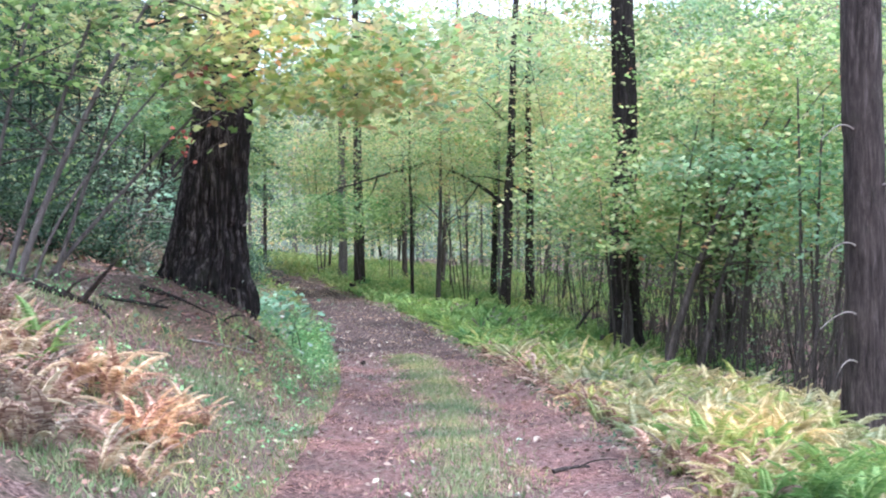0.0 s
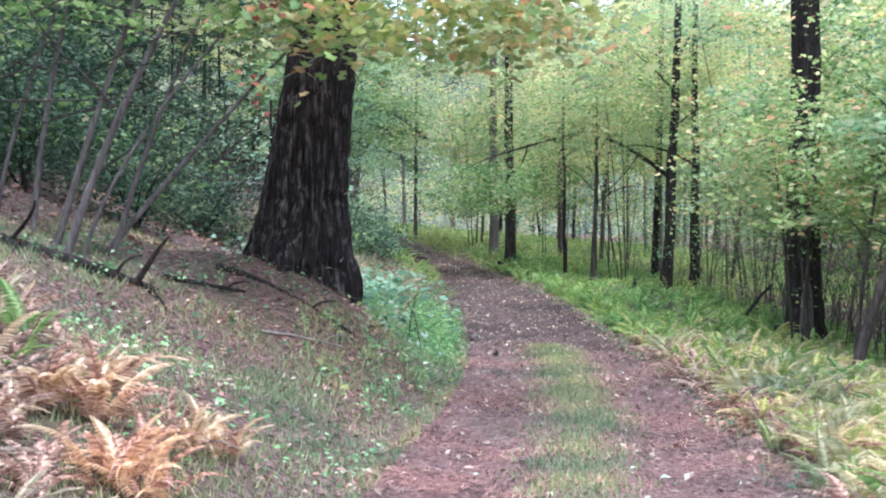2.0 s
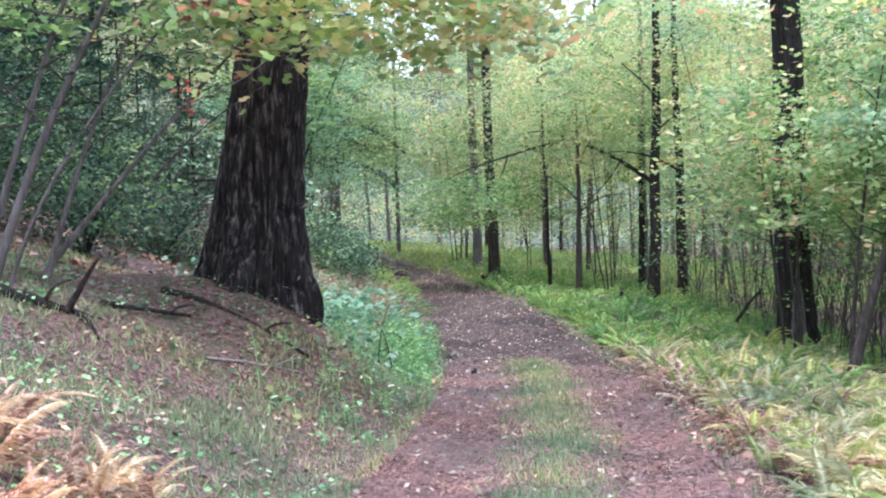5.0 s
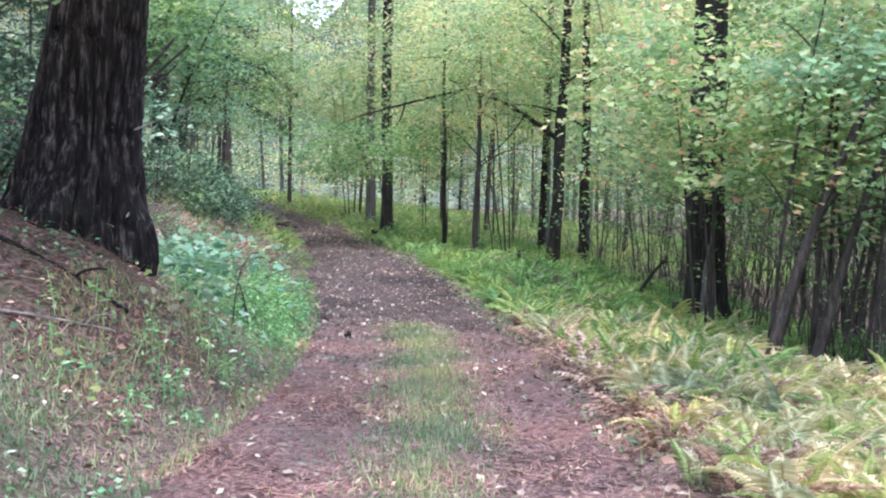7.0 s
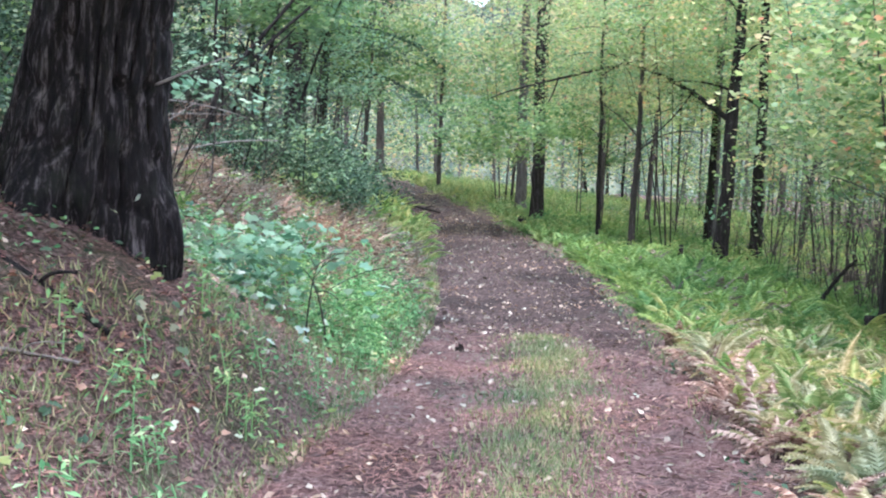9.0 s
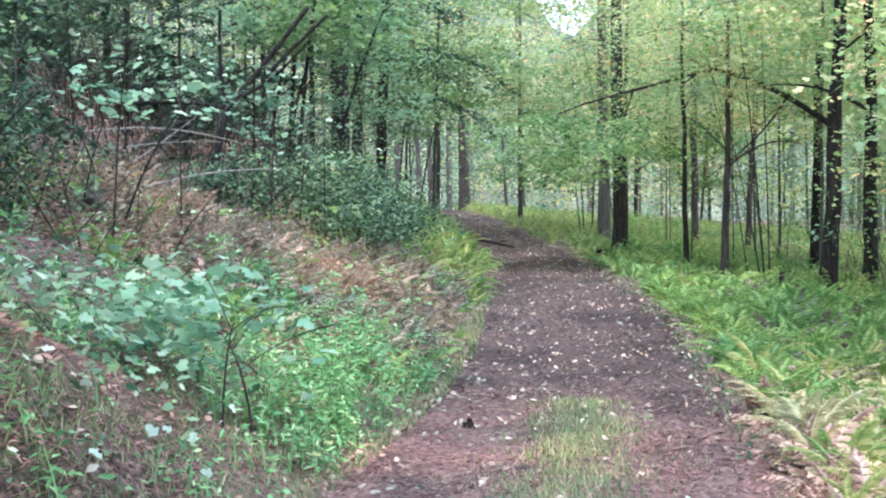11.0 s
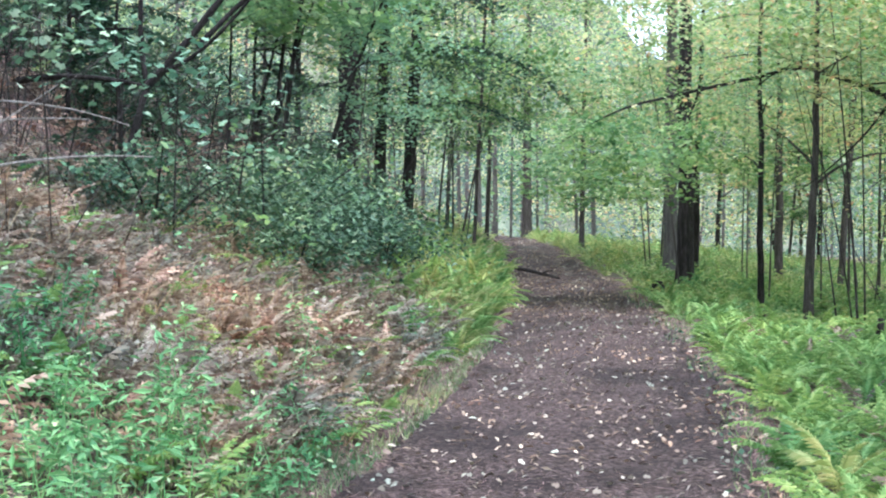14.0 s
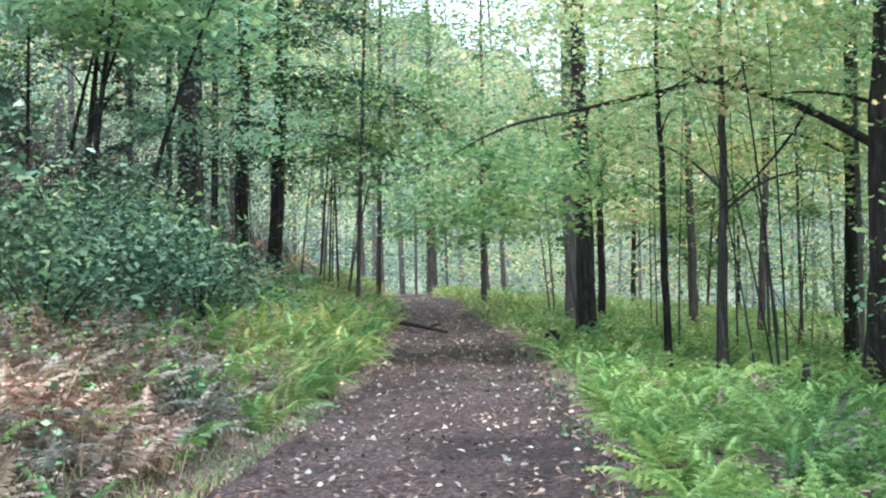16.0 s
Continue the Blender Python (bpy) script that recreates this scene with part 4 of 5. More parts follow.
x, y = scatter(1500, 3, 30, 14, 62, r, lambda x, y, l, e: x > e + 3.0)
C = np.stack([x, y, land(x, y) + r.uniform(0.3, 2.2, len(x))], 1)
C = (C[:, None] + r.normal(0, 1, (len(x), 26, 3)) * [0.3, 0.3, 0.12]).reshape(-1, 3)
V, F = leaves(C, 0.085, r, 0.6)
stuff("brush_leaves", V, F, LEAF_GREEN, "scattered green leaves on thicket stems", "foliage")

# distant woods all round, thickest beyond the end of the track
def ring(n, near, far_, r):
    ang = np.where(r.uniform(0, 1, n) < 0.62, r.uniform(-0.75, 0.75, n), r.uniform(0, 2 * np.pi, n))
    dist = r.uniform(near, far_, n)
    return 1 + dist * np.sin(ang), 14 + dist * np.cos(ang)


# grey bark here imitates the haze that pales far trunks
x, y = ring(150, 46, 85, r)
V, F = many_stems(x, y, r.uniform(11, 18, len(x)), r.uniform(0.06, 0.17, len(x)), r, 0.045)
stuff("distant_trunks", V, F, BARK_GREY, "distant tree trunks in pale haze-grey bark", "trees")
for leaf, share in ((LEAF_MAPLE, 620), (LEAF_GREEN, 380), (LEAF_YELLOW, 720), (LEAF_MINT, 200)):
    x, y = ring(share, 38, 84, r)
    l, e = edges(y)
    k = (x < l - 1.0) | (x > e + 1.0) | (y > 58)
    x, y = x[k], y[k]
    share = len(x)
    h = land(x, y) + 1.2 + 22 * r.uniform(0.02, 1, share) ** 1.15
    C = (np.stack([x, y, h], 1)[:, None] + r.normal(0, 1, (share, 95, 3)) * [1.1, 1.1, 0.28] * r.uniform(0.6, 1.5, (share, 1, 1))).reshape(-1, 3)
    V, F = leaves(C, 0.19, r, 0.6)
    stuff("distant_foliage", V, F, leaf, "distant autumn-green forest foliage", "foliage")
# the pale mint share puts a hazy look into the far leaf colour
for leaf, share in ((LEAF_MINT, 300), (LEAF_SHRUB, 260), (LEAF_YELLOW, 240), (LEAF_MAPLE, 240)):
    x, y = ring(share, 50, 82, r)
    C = (np.stack([x, y, land(x, y) + r.uniform(0.1, 6.5, share)], 1)[:, None] + r.normal(0, 1, (share, 70, 3)) * [1.3, 1.3, 0.6]).reshape(-1, 3)
    V, F = leaves(C, 0.2, r, 0.7)
    stuff("distant_undergrowth", V, F, leaf, "distant low green undergrowth closing the view", "foliage")
# tall crowns deeper in the falling woods
for leaf, share in ((LEAF_YELLOW, 640), (LEAF_MAPLE, 480), (LEAF_GREEN, 300)):
    ang, dist = r.uniform(-0.6, 0.62, share), r.uniform(34, 72, share)
    x, y = 1 + dist * np.sin(ang), dist * np.cos(ang)
    C = (np.stack([x, y, land(x, y) + dist * r.uniform(0.1, 0.36, share)], 1)[:, None] + r.normal(0, 1, (share, 80, 3)) * [1.0, 1.0, 0.26]).reshape(-1, 3)
    V, F = leaves(C, 0.15, r, 0.6)
    stuff("distant_foliage", V, F, leaf, "tall light autumn-green crowns of far trees", "foliage")
# glowing backdrop shell far behind everything: distant woods with haze painted into the emission
HAZE_GLOW = bpy.data.materials.new("haze_glow_backdrop")
HAZE_GLOW.use_nodes = True
nt = HAZE_GLOW.node_tree
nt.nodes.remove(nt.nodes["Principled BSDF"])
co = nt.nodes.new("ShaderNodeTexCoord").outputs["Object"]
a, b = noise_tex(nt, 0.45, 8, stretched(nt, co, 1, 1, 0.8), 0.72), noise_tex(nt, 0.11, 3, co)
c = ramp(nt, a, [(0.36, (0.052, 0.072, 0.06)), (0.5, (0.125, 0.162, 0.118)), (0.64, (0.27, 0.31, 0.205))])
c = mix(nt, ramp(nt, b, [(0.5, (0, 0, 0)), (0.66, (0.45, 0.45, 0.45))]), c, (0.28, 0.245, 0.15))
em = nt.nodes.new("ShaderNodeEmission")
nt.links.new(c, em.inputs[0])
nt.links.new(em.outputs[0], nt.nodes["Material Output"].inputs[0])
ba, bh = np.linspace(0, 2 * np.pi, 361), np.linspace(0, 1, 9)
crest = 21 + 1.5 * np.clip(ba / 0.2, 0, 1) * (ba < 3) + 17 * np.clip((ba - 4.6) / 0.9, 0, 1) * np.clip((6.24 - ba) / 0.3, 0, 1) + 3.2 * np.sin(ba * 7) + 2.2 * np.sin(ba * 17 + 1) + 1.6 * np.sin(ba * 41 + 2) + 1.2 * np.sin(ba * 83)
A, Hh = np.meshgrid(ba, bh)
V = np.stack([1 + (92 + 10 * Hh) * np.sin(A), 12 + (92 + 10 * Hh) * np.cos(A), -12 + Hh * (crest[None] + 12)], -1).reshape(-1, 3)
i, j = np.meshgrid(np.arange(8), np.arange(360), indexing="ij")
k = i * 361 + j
single("backdrop", mesh_np("backdrop", V, np.stack([k, k + 1, k + 362, k + 361], -1).reshape(-1, 4), HAZE_GLOW, True), "glowing backdrop shell painted as hazy grey-green distant woods", "backdrop", "structure")
for leaf, share in ((LEAF_YELLOW, 260), (LEAF_MINT, 260)):
    ang = r.uniform(-0.9, 0.9, share)
    x, y = 1 + 84 * np.sin(ang), 12 + 84 * np.cos(ang)
    C = (np.stack([x, y, 2 + r.uniform(0, 17, share)], 1)[:, None] + r.normal(0, 1, (share, 60, 3)) * [1.8, 1.2, 0.7]).reshape(-1, 3)
    V, F = leaves(C, 0.32, r, 0.7)
    stuff("distant_hillside_foliage", V, F, leaf, "far treetops in light autumn green", "foliage")
# low dark hemlock canopy over the slope
n = 520
x, y = r.uniform(-19, -5.2, n), r.uniform(5, 48, n)
k = x < edges(y)[0] - 3.6
x, y = x[k], y[k]
C = (np.stack([x, y, land(x, y) + r.uniform(4.0, 9.5, len(x))], 1)[:, None] + r.normal(0, 1, (len(x), 60, 3)) * [0.8, 0.8, 0.2]).reshape(-1, 3)
V, F = leaves(C, 0.15, r, 0.4)
stuff("hemlock_boughs", V, F, LEAF_DARK, "dark drooping hemlock boughs shading the slope", "foliage")
# high canopy: loose leaf clumps added overhead to shade the woods below
C = np.stack([r.uniform(-28, -1, 230), r.uniform(-24, 60, 230), r.uniform(11, 16, 230)], 1)
C = C[(np.abs(C[:, 0]) > 2.5) | (C[:, 1] > 26)]
C[:, 2] += land(C[:, 0], C[:, 1]) * 0.6
C = (C[:, None] + r.normal(0, 1, (len(C), 40, 3)) * [1.1, 1.1, 0.4]).reshape(-1, 3)
V, F = leaves(C, 0.24, r, 0.5)
stuff("high_canopy", V, F, LEAF_GREEN, "high green canopy of the tall trees", "foliage")

# ---------- ferns ----------
def frond_shape(pairs, seed, droop=0.62):
    """One arching frond of unit length along +y: a stalk and pairs of tapering leaflets."""
    r = np.random.default_rng(seed)
    f = lambda s: np.stack([0 * s, 0.86 * s, 0.78 * s - droop * s * s], -1)
    s = np.linspace(0.14, 0.99, pairs)
    Vs, Fs = [], []
    ln = 0.15 * np.sin(np.pi * np.clip((s + 0.16) / 1.18, 0, 1)) ** 0.8 * (1 - 0.5 * s)
    o = f(s)
    for side in (-1, 1):
        d = np.stack([side * np.ones(pairs), 0.45 + 0 * s, -0.22 + r.normal(0, 0.12, pairs)], -1)
        w = 0.42 * 0.85 / max(pairs, 11) * 1.05
        base_a = o + np.array([0, -w, 0])
        base_b = o + np.array([0, w, 0.004])
        mid = o + d * ln[:, None] * 0.55 + np.array([0, w * 0.9, 0.015])
        tip = o + d * ln[:, None] + np.array([0, 0.02, -0.025])
        Vs.append(np.stack([base_a, tip, mid, base_b], 1).reshape(-1, 3))
    V = np.concatenate(Vs)
    F = np.arange(len(V)).reshape(-1, 4)
    st = np.linspace(0, 1, 6)
    P = f(st)
    a, b = P + [0.006, 0, 0], P - [0.006, 0, 0]
    n0 = len(V)
    V = np.concatenate([V, a, b])
    k = np.arange(5)
    F = np.concatenate([F, np.stack([n0 + k, n0 + k + 1, n0 + 6 + k + 1, n0 + 6 + k], -1)])
    return V, F


FERN_MATS = {"tan": FERN_TAN, "green": FERN_GREEN, "lime": FERN_LIME, "pale": FERN_PALE, "cream": FERN_CREAM, "rust": FERN_RUST}
FERN_LABEL = {"tan": "tan dried fern on the bank", "green": "fresh green arching fern on the forest floor", "lime": "yellow-green arching fern beside the track",
              "pale": "pale yellow dying fern beside the track", "cream": "cream-coloured dying fern on the bank", "rust": "rust-brown withered fern on the forest floor"}
FROND = {k: [mesh_np("frond", *frond_shape(32, 500 + v, 0.58 + 0.16 * v), m) for v in range(3)] for k, m in FERN_MATS.items()}


def fern(x, y, size, kind, r, second=None):
    t = thing("fern", at(x, y, -0.01), FERN_LABEL[kind], "fern", "ferns by the track")
    n = r.integers(9, 13)
    a0 = r.uniform(0, 360)
    for q in range(n):
        k = second if second and r.uniform() < 0.3 else kind
        ob = part("frond", FROND[k][r.integers(0, 3)], t)
        s = size * r.uniform(0.7, 1.2)
        ob.matrix_basis = pose(r.normal(0, 0.05), r.normal(0, 0.05), 0, r.normal(34, 13), r.normal(0, 10), a0 + 360 * q / n + r.normal(0, 20)) @ Matrix.Diagonal((s * r.uniform(0.8, 1.1), s, s, 1))
    return t


def frond_field(x, y, size, r, per, shape, rise=0.25):
    """Fronds too many to count, joined."""
    S, F = shape
    n = len(x) * per
    X, Y = np.repeat(x, per), np.repeat(y, per)
    yaw = r.uniform(0, 2 * np.pi, n)
    tilt = r.normal(rise, 0.22, n)
    s = np.repeat(size, per) * r.uniform(0.7, 1.2, n)
    c, k = np.cos(tilt), np.sin(tilt)
    py_ = S[None, :, 1] * c[:, None] - S[None, :, 2] * k[:, None]
    pz_ = S[None, :, 1] * k[:, None] + S[None, :, 2] * c[:, None]
    px_ = np.broadcast_to(S[None, :, 0], py_.shape)
    V = np.stack([px_ * np.cos(yaw)[:, None] - py_ * np.sin(yaw)[:, None], px_ * np.sin(yaw)[:, None] + py_ * np.cos(yaw)[:, None], pz_], -1) * s[:, None, None]
    V += np.stack([X, Y, land(X, Y)], -1)[:, None]
    return V.reshape(-1, 3), (np.arange(n)[:, None, None] * len(S) + F[None]).reshape(-1, 4)


r = np.random.default_rng(91)
# pale and yellow-green ferns along the falling side of the track
for q in range(200):
    y = 3.0 + 14.5 * (q / 200) ** 1.25 + r.normal(0, 0.2)
    l, e = edges(np.array(y))
    u = abs(r.normal(0, 1.15)) + 0.12
    tone = r.uniform()
    kind = ("pale" if tone < 0.68 else "lime" if tone < 0.95 else "rust") if y < 14 + 2 * r.normal() else ("lime" if tone < 0.4 else "green" if tone < 0.95 else "tan")
    if y < 5.2 and tone > 0.45:
        kind = "green"
    if u < 0.25 and tone > 0.6:
        kind = "rust"
    fern(float(e + u), float(y), r.uniform(0.42, 0.66) * min(1, 0.6 + 0.4 * u), kind, r, "lime" if kind == "pale" else "pale" if kind == "lime" else None)
# a few broad cream ferns among the withered ones
for x, y, size in ((-2.55, 4.75, 0.52), (-2.3, 4.1, 0.5), (-2.75, 5.3, 0.48), (-2.2, 5.2, 0.4), (-3.3, 4.9, 0.5)):
    fern(x, y, size, "cream", r, "rust")
# rust and pale ferns on the bank near the start
for q in range(64):
    x, y = r.uniform(-4.8, -2.0), r.uniform(2.4, 6.3)
    if x > -2.9 and y > 5.6:
        continue
    tone = r.uniform()
    fern(x, y, r.uniform(0.32, 0.5), "rust" if tone < 0.5 else "cream" if tone < 0.8 else "tan" if tone < 0.94 else "green", r, "cream" if tone < 0.5 else "rust")
# by the bend
for q in range(34):
    y = r.uniform(24, 34)
    l, e = edges(np.array(y))
    fern(float(l - 0.1 - abs(r.normal(0, 0.8))), y, r.uniform(0.5, 0.75), "lime" if r.uniform() < 0.55 else "green", r)

LOW, MID = frond_shape(11, 520, 0.55), frond_shape(20, 522, 0.7)
beds = {
    "tan": [scatter(70, 0, 5, 17, 29, r, lambda x, y, l, e: (x > e + 0.3) & (x < e + 3)), scatter(370, -5.6, -1.6, 17.3, 24, r, lambda x, y, l, e: x < l - 0.25)],
    "green": [scatter(130, -5.6, -1.4, 16.5, 24, r, lambda x, y, l, e: x < l - 0.15), scatter(1500, -1, 9, 16, 42, r, lambda x, y, l, e: (x > e + 0.15) & (x < e + 5.5)), scatter(420, -9, -1, 22, 48, r, lambda x, y, l, e: (x < l - 0.1) & (x > l - 2.2))],
    "lime": [scatter(2000, -12, 9, 22, 62, r, lambda x, y, l, e: (x > e + 0.05) & (x < e + 5.5) & (y > 29 + 3 * np.sin(x))), scatter(700, -14, -1, 24, 60, r, lambda x, y, l, e: (x < l - 0.05) & (x > l - 1.7))],
    "pale": [scatter(380, 1, 7, 10.5, 19, r, lambda x, y, l, e: (x > e + 0.8) & (x < e + 3.6)), scatter(150, -12, -4, 34, 50, r, lambda x, y, l, e: (x < l - 0.6) & (x > l - 3))],
    "rust": [scatter(60, 1, 7, 10.5, 15, r, lambda x, y, l, e: (x > e + 0.1) & (x < e + 2.6)), scatter(130, -5.6, -1.6, 16.5, 23.5, r, lambda x, y, l, e: x < l - 0.3), scatter(200, -12, -5, 26, 46, r, lambda x, y, l, e: x < l - 3)],
}
for kind, lots in beds.items():
    x, y = np.concatenate([a for a, b in lots]), np.concatenate([b for a, b in lots])
    V, F = frond_field(x, y, r.uniform(0.36, 0.56, len(x)), r, 6, LOW)
    stuff("fern_bed", V, F, FERN_MATS[kind], {"green": "spreading bed of green ferns", "lime": "sunlit bed of yellow-green ferns", "pale": "pale dying ferns", "rust": "brown withered ferns", "tan": "tan dried ferns on the bank"}[kind], "ferns")

# thick growth between the nearer ferns
for kind, lots, size in (("pale", [scatter(430, 1, 5, 3, 18, r, lambda x, y, l, e: (x > e + 0.2) & (x < e + 2.6) & (y > 5))], (0.4, 0.62)),
                         ("lime", [scatter(330, 1, 5, 3, 20, r, lambda x, y, l, e: (x > e + 0.3) & (x < e + 2.9))], (0.4, 0.62)),
                         ("rust", [scatter(620, 0.8, 5, 3, 16, r, lambda x, y, l, e: (x > e + 0.02) & (x < e + 0.8)), scatter(50, -5, -2.2, 2.4, 6.0, r, lambda x, y, l, e: x < l - 0.4), scatter(210, -4.6, -1.5, 17.2, 23, r, lambda x, y, l, e: (x < l - 0.25) & (waves(x, y) > 0.1))], (0.25, 0.42)),
                         ("green", [scatter(420, -1, 6, 16.5, 28, r, lambda x, y, l, e: (x > e + 0.2) & (x < e + 4.2))], (0.36, 0.58)),
                         ("tan", [scatter(420, -6.2, -1.6, 17.6, 26, r, lambda x, y, l, e: x < l - 0.35)], (0.35, 0.6))):
    x, y = np.concatenate([a for a, b in lots]), np.concatenate([b for a, b in lots])
    V, F = frond_field(x, y, r.uniform(*size, len(x)), r, 7, MID, 0.42)
    stuff("fern_bed", V, F, FERN_MATS[kind], {"pale": "pale yellow ferns crowding the track's edge", "lime": "yellow-green ferns crowding the track's edge", "rust": "low rust-brown withered ferns", "green": "fresh green ferns crowding the forest floor", "tan": "upright tan dried ferns on the bank"}[kind], "ferns")

FAR_FROND = frond_shape(6, 521, 0.55)
x, y = scatter(3400, -10, 18, 30, 68, r, lambda x, y, l, e: (x > e + 0.4) & (x < e + 16))
k = r.uniform(0, 1, len(x)) < 0.55
for kind, sel in (("green", k), ("lime", ~k)):
    V, F = frond_field(x[sel], y[sel], r.uniform(0.5, 0.75, sel.sum()), r, 5, FAR_FROND)
    stuff("fern_bed", V, F, FERN_MATS[kind], "ferns carpeting the floor under far trees", "ferns")

# ---------- weeds, grass, litter ----------
def weed(x, y, h, r, big):
    t = thing("weed_plant", at(x, y), "bright green leafy weed at the foot of the bank", "plant", "weeds on the bank")
    bend = r.normal(0, 0.18, 2) * h
    tip = (bend[0], bend[1], h)
    stem(t, "stem", (0, 0, -0.03), (bend[0] * 0.2, bend[1] * 0.2, h * 0.5), tip, 0.006, 0.002, LEAF_WEED, 6, 5)
    n = int(60 * h / 0.5)
    s = r.uniform(0.15, 1, n)
    C = np.stack([bend[0] * s ** 1.6, bend[1] * s ** 1.6, h * s], 1) + r.normal(0, 0.065, (n, 3)) * [1, 1, 0.3]
    V, F = leaves(C, big, r, 0.6, LANCE)
    part("foliage", mesh_np("foliage", V, F, LEAF_WEED), t)


for q in range(130):
    y = r.normal(16.5, 1.35)
    l, e = edges(np.array(y))
    weed(float(l - 0.05 - abs(r.normal(0, 0.95))), y, 0.22 + 0.55 * r.uniform() ** 2, r, r.uniform(0.05, 0.085))
for q in range(48):
    y = r.uniform(8.5, 15.6)
    l, e = edges(np.array(y))
    weed(float(l - 0.1 - abs(r.normal(0, 0.4))), y, r.uniform(0.12, 0.3), r, 0.06)


rn = np.random.default_rng(15)


def low_leaves(n, keep, box, zr, size, material, label, r, tilt=0.5, shape=KITE, category="ground plants", name="ground_leaves"):
    x, y = scatter(n, *box, r, keep)
    C = np.stack([x, y, top(x, y) + r.uniform(*zr, len(x))], 1)
    V, F = leaves(C, size, r, tilt, shape)
    stuff(name, V, F, material, label, category)


low_leaves(9000, lambda x, y, l, e: (x < l + 0.1) & (x > l - 3.5) & (waves(x * 0.9, y * 0.9) > 0.1), (-6, -0.8, 4, 20), (0.01, 0.12), 0.045, LEAF_WEED, "low green ground plants on the bank", r)
low_leaves(5200, lambda x, y, l, e: (x > e - 0.3) & (x < e + 0.35) & (waves(x * 1.3, y * 0.8) > -0.1), (-1, 2.2, 3, 30), (0.03, 0.12), 0.05, LEAF_SHRUB, "low blue-green plants at the track's edge", r)
low_leaves(7000, lambda x, y, l, e: (x < l - 0.2) & (x > l - 4), (-8, -1, 16.5, 36), (0.03, 0.5), 0.055, LEAF_WEED, "green leaves among dry ferns on the bank", r)
low_leaves(520, lambda x, y, l, e: x < l - 0.5, (-3.9, -1.6, 12.6, 16.4), (0.05, 0.4), 0.075, LEAF_MINT, "broad pale green leaves of low seedlings on the bank", r, 0.6, LOBED)
low_leaves(150, lambda x, y, l, e: x < l - 0.4, (-3.4, -1.4, 8.0, 12.6), (0.02, 0.12), 0.06, LEAF_SHRUB, "broad green leaves of low seedlings by the oak", r, 0.6, LOBED)
low_leaves(50, lambda x, y, l, e: (x < l + 0.1) & (x > l - 1.6), (-3.2, -1, 8, 22), (0.03, 0.25), 0.08, LEAF_YELLOW, "bright yellow fallen leaves at the foot of the bank", r, 0.5, LOBED, "leaf litter", "leaf_litter")
low_leaves(60, lambda x, y, l, e: (x < l - 0.1) & (x > l - 1.1), (-2.6, -0.9, 9.5, 15), (0.12, 0.42), 0.055, PALE_LEAF, "pale upturned leaf undersides among weeds", r, 0.8, LOBED)
low_leaves(26000, lambda x, y, l, e: (x > l - 0.1) & (x < e + 0.1), (-9, 2, -6, 56), (0.006, 0.025), 0.065, LITTER_PATH, "fallen tan leaves on the track", r, 0.3, LANCE, "leaf litter", "leaf_litter")
low_leaves(11500, lambda x, y, l, e: (x > l) & (x < e) & (y > 9 + 8 * rn.uniform(0, 1, len(x))), (-9, 2, 8, 56), (0.006, 0.025), 0.047, LITTER_PALE, "pale tan fallen leaves on the dark track", r, 0.55, LOBED, "leaf litter", "leaf_litter")
low_leaves(900, lambda x, y, l, e: (x > l) & (x < e), (-2, 2, -4, 18), (0.006, 0.025), 0.06, LITTER_PALE, "pale tan fallen leaves on the needle-covered track", r, 0.5, KITE, "leaf litter", "leaf_litter")
low_leaves(110, lambda x, y, l, e: (x > l) & (x < e), (-6, 2, -2, 45), (0.006, 0.025), 0.07, PALE_LEAF, "pale dry leaves on the track", r, 0.35, KITE, "leaf litter", "leaf_litter")
low_leaves(22000, lambda x, y, l, e: (x < l + 0.1) & (x > l - 7), (-9, -0.8, 0, 40), (0.005, 0.04), 0.056, LITTER_BANK, "brown fallen leaves on the bank", r, 0.45, KITE, "leaf litter", "leaf_litter")
low_leaves(14000, lambda x, y, l, e: x < l - 3, (-18, -3, 10, 46), (0.01, 0.06), 0.1, LITTER_BANK, "brown fallen leaves on the slope", r, 0.45, KITE, "leaf litter", "leaf_litter")
low_leaves(9000, lambda x, y, l, e: x > e - 0.2, (-1, 14, 2, 45), (0.005, 0.04), 0.08, LITTER_BANK, "brown fallen leaves under the ferns", r, 0.45, KITE, "leaf litter", "leaf_litter")


def needles(n, keep, box, r, label, material=NEEDLES, w=0.0021, ln=0.1):
    x, y = scatter(n, *box, r, keep)
    n = len(x)
    C = np.stack([x, y, top(x, y) + r.uniform(0.004, 0.02, n)], 1)
    a = r.uniform(0, 2 * np.pi, n)
    d = np.stack([np.cos(a), np.sin(a), r.normal(0, 0.1, n)], 1) * (ln * r.uniform(0.5, 1, n))[:, None] / 2
    e = np.stack([-np.sin(a), np.cos(a), 0 * a], 1) * w
    V = np.stack([C - d - e, C - d + e, C + d + e, C + d - e], 1).reshape(-1, 3)
    stuff("needle_litter", V, np.arange(4 * n).reshape(-1, 4), material, label, "leaf litter")


needles(85000, lambda x, y, l, e: (x > l - 0.1) & (x < e + 0.1) & (y < 14.5 + 5 * rn.uniform(0, 1, len(x)) ** 1.5), (-2, 2, -4, 19.5), r, "reddish pine needles on the track")
needles(30000, lambda x, y, l, e: (x < l - 0.3) & ((x + 2.8) ** 2 + ((y - 11) * 0.7) ** 2 < 6.0 * rn.uniform(0.02, 1.2, len(x))), (-5.5, -1, 7.5, 14), r, "red-brown needle mat round the oak", NEEDLES, 0.004)


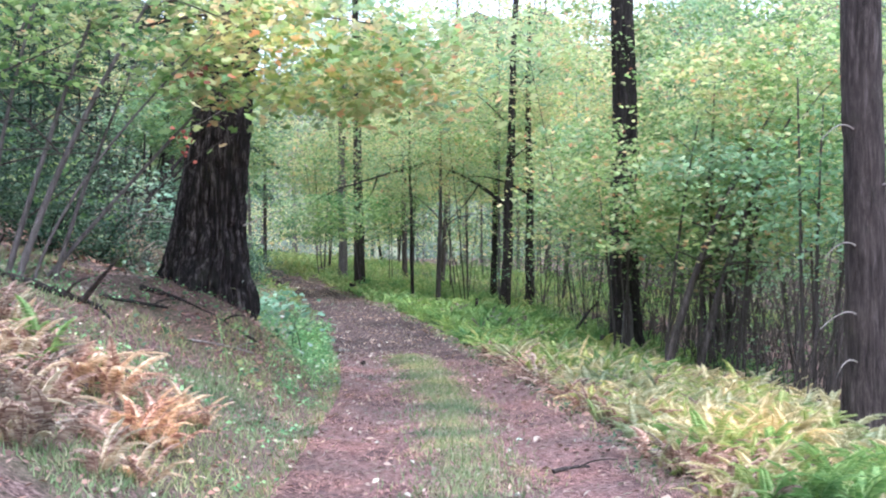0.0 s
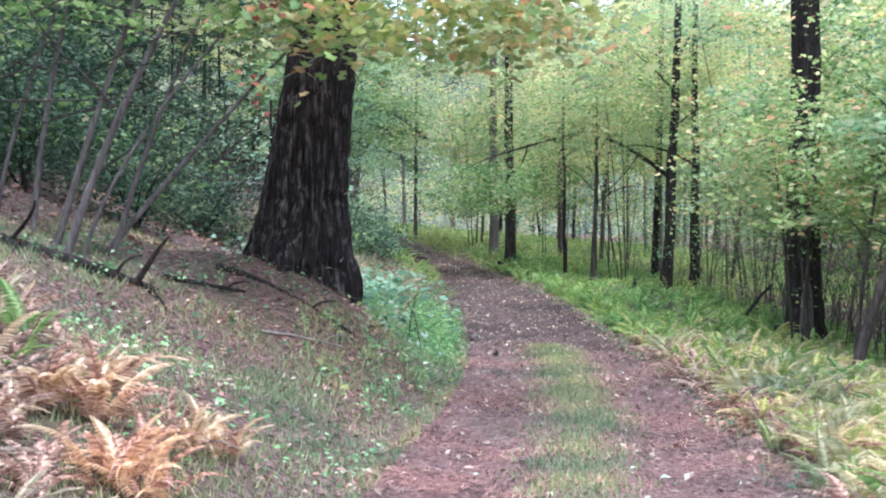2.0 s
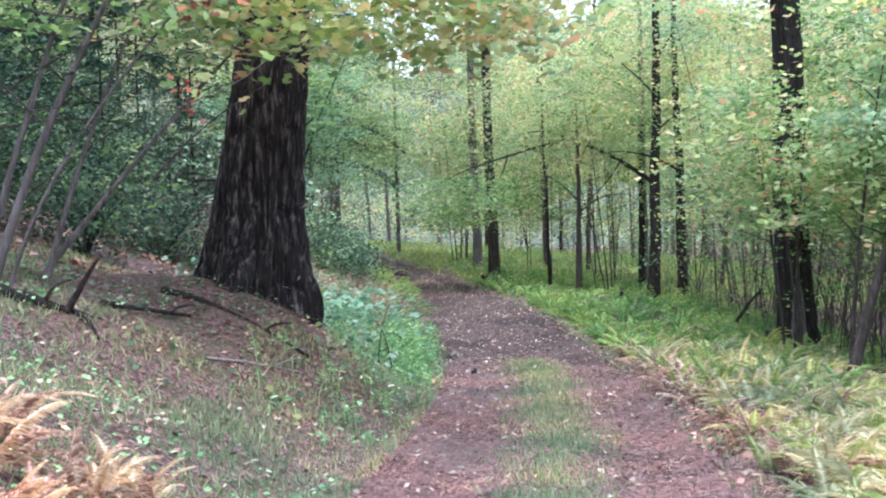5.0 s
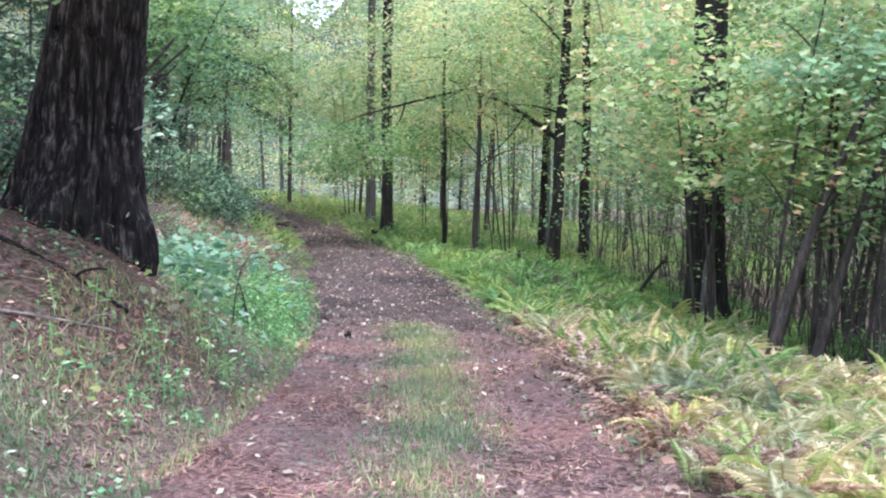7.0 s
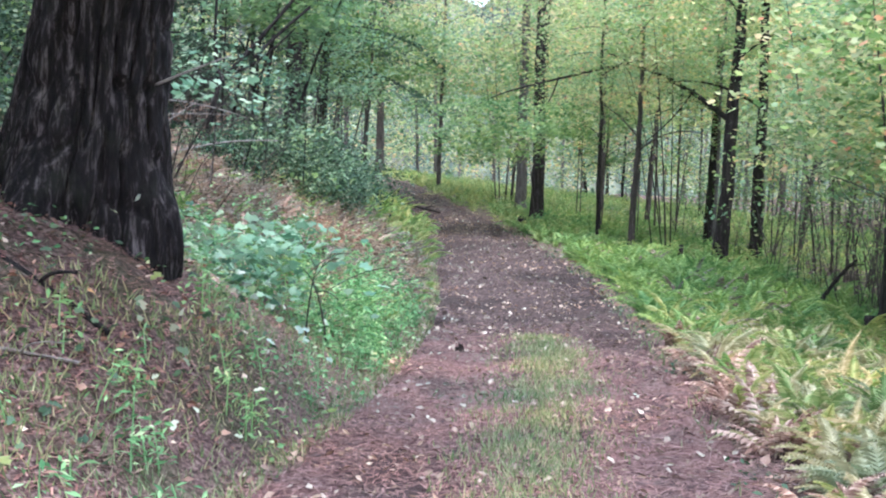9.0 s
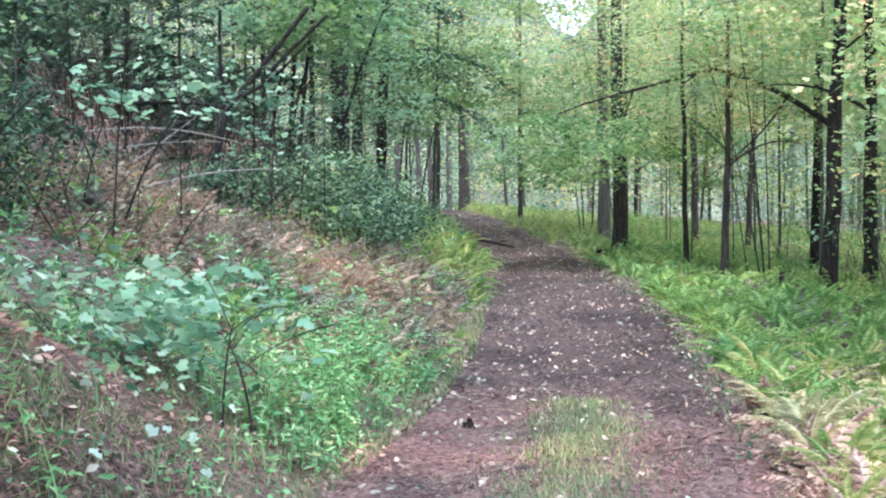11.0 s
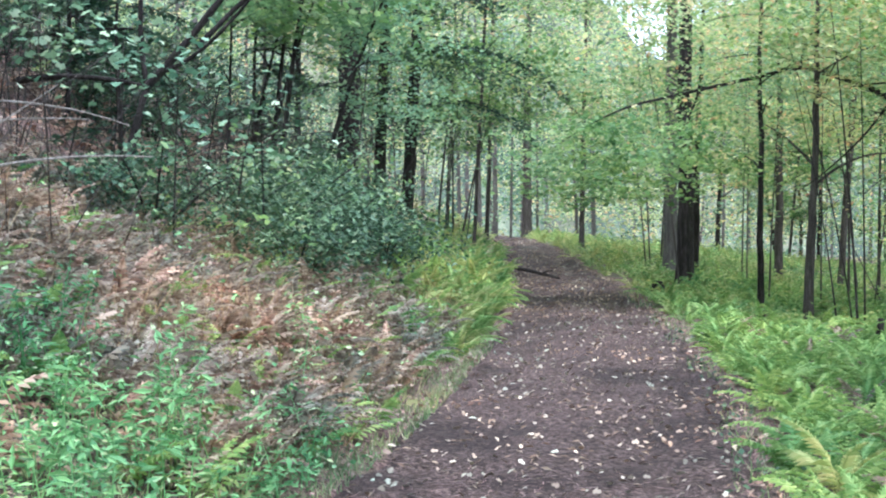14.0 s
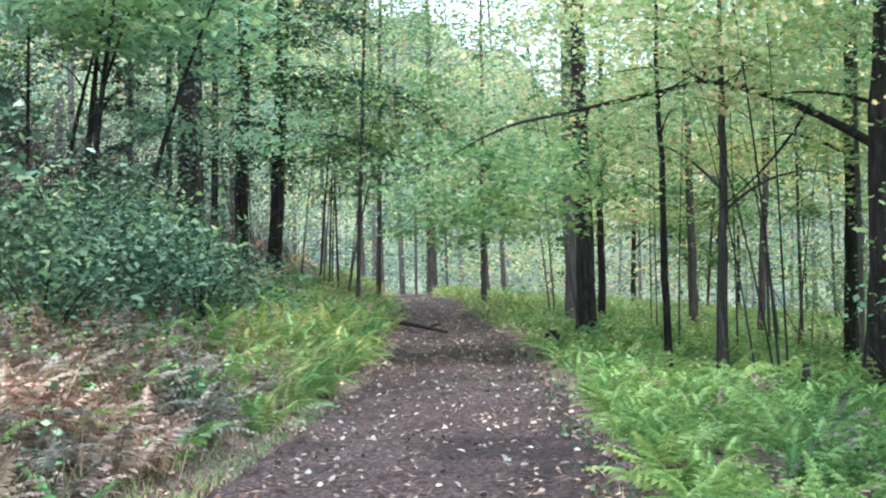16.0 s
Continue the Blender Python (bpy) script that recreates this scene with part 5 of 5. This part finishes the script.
def grass(n, keep, box, h, r, label, material=GRASS, w=0.006):
    x, y = scatter(n, *box, r, keep)
    n = len(x)
    hh = h * r.uniform(0.4, 1.3, n)
    a = r.uniform(0, np.pi, n)
    S = BLADE[0]
    lean = r.normal(0, 0.45, (n, 2)) * hh[:, None]
    z = top(x, y) - 0.005
    V = np.zeros((n, 3, 3))
    V[:, 0] = np.stack([x - np.cos(a) * w, y - np.sin(a) * w, z], 1)
    V[:, 1] = np.stack([x + np.cos(a) * w, y + np.sin(a) * w, z], 1)
    V[:, 2] = np.stack([x + lean[:, 0], y + lean[:, 1], z + hh], 1)
    stuff("grass", V.reshape(-1, 3), np.arange(3 * n).reshape(-1, 3), material, label, "grass")


mid = lambda l, e: (l + e) / 2
rg = np.random.default_rng(5)
grass(90000, lambda x, y, l, e: np.abs(x - mid(l, e) - 0.05) < np.abs(rg.normal(0, 0.24, len(x))) + 0.08 + 0.1 * waves(x * 3, y * 1.6), (-1.2, 1.2, -4, 17.5), 0.06, r, "short sparse grass between the ruts")
grass(40000, lambda x, y, l, e: (x < l + 0.12) & (x > l - 0.9 - 0.4 * waves(x, y * 0.6)), (-3.2, -0.8, -2, 26), 0.075, r, "pale green grass on the verge")
grass(30000, lambda x, y, l, e: (x < l - 0.6) & (x > l - 4) & (waves(x * 0.7, y * 0.7) > -0.25) & ((x + 2.8) ** 2 + (y - 10.8) ** 2 > 2.2), (-6, -1.5, 1, 16), 0.08, r, "thin grass on the bank")
grass(16000, lambda x, y, l, e: (x > e - 0.25) & (x < e + 0.4) & (waves(x, y * 0.9) > -0.2), (-2, 2.2, -2, 34), 0.09, r, "short grass at the track's edge")
grass(9000, lambda x, y, l, e: (x < l - 0.15) & (x > l - 2.2), (-6, -1, 16.5, 32), 0.3, r, "tall seeding grass among ferns", GRASS, 0.005)
grass(6000, lambda x, y, l, e: (x < l - 0.2) & (x > l - 4), (-7, -1.2, 17.5, 28), 0.5, r, "dry brown stalks on the bank", DRY, 0.006)

# loose wood
def branch(name, a, b, c, w, label, bark):
    o = np.array(a)
    t = thing(name, tuple(o), label, "branch")
    stem(t, "bole", (0, 0, 0), tuple(np.array(b) - o), tuple(np.array(c) - o), w, w * 0.5, bark, 12, 7, rough=0.1)
    q = (np.array(b) + np.array(c)) / 2 - o
    stem(t, "twig", tuple(q), tuple(q + [0.1, -0.1, 0.08]), tuple(q + [0.25, -0.12, 0.06]), w * 0.4, w * 0.2, bark, 6, 5)
    return t


branch("fallen_branch", at(-4.95, 39.9, 0.05), at(-4.0, 38.3, 0.14), at(-3.05, 36.8, 0.06), 0.05, "dark fallen branch lying across the track", BARK_DARK)
branch("fallen_branch", at(-3.3, 10.5, 0.03), at(-2.7, 10.3, 0.07), at(-1.95, 10.3, 0.02), 0.035, "dark stick lying below the oak", BARK_DARK)
branch("fallen_branch", at(-2.6, 9.2, 0.02), at(-2.3, 9.4, 0.06), at(-1.95, 9.9, 0.03), 0.014, "thin pale stick on the bank", BARK_PALE)
branch("fallen_branch", at(-3.6, 9.6, 0.03), at(-3.2, 9.7, 0.06), at(-2.9, 9.9, 0.02), 0.03, "dark stick lying below the oak", BARK_DARK)
branch("fallen_branch", at(0.55, 4.4, 0.04), at(0.7, 4.5, 0.06), at(0.85, 4.6, 0.04), 0.018, "short brown stick on the track", BARK_TWIG)
branch("fallen_branch", at(4.3, 24.0, 0.1), at(4.6, 24.3, 0.5), at(4.95, 24.6, 0.8), 0.045, "dark leaning broken stick among ferns", BARK_DARK)


def stump(x, y, h, w, seed, label):
    t = thing("stump", at(x, y), label, "stump", "stumps")
    r = np.random.default_rng(seed)
    V, F = tube([(0, 0, -0.1), (0, 0, 0.02), (0.01, 0, h * 0.6), (0.02, 0.01, h), (0.02, 0.01, h * 1.02)], [w * 1.4, w * 1.2, w, w * 0.85, 0.005], 12, 0.1, seed)
    part("bole", mesh_np("bole", V, F, BARK_DARK, True), t)
    V, F = tube([(w, 0, 0.05), (w * 1.6, 0, 0.0), (w * 2.2, 0.05, -0.06)], [w * 0.35, w * 0.25, w * 0.1], 6, 0.1, seed)
    part("root", mesh_np("root", V, F, BARK_DARK, True), t)


stump(-0.75, 33.4, 0.3, 0.12, 5, "small dark rotten stump at the track's edge")
stump(2.6, 29.6, 0.32, 0.05, 6, "thin dark broken stump among ferns")
stump(4.25, 20.4, 0.3, 0.14, 7, "dark rotten stump at an oak's foot")
stump(-0.66, 16.3, 0.045, 0.028, 8, "small dark wooden stub on the track")
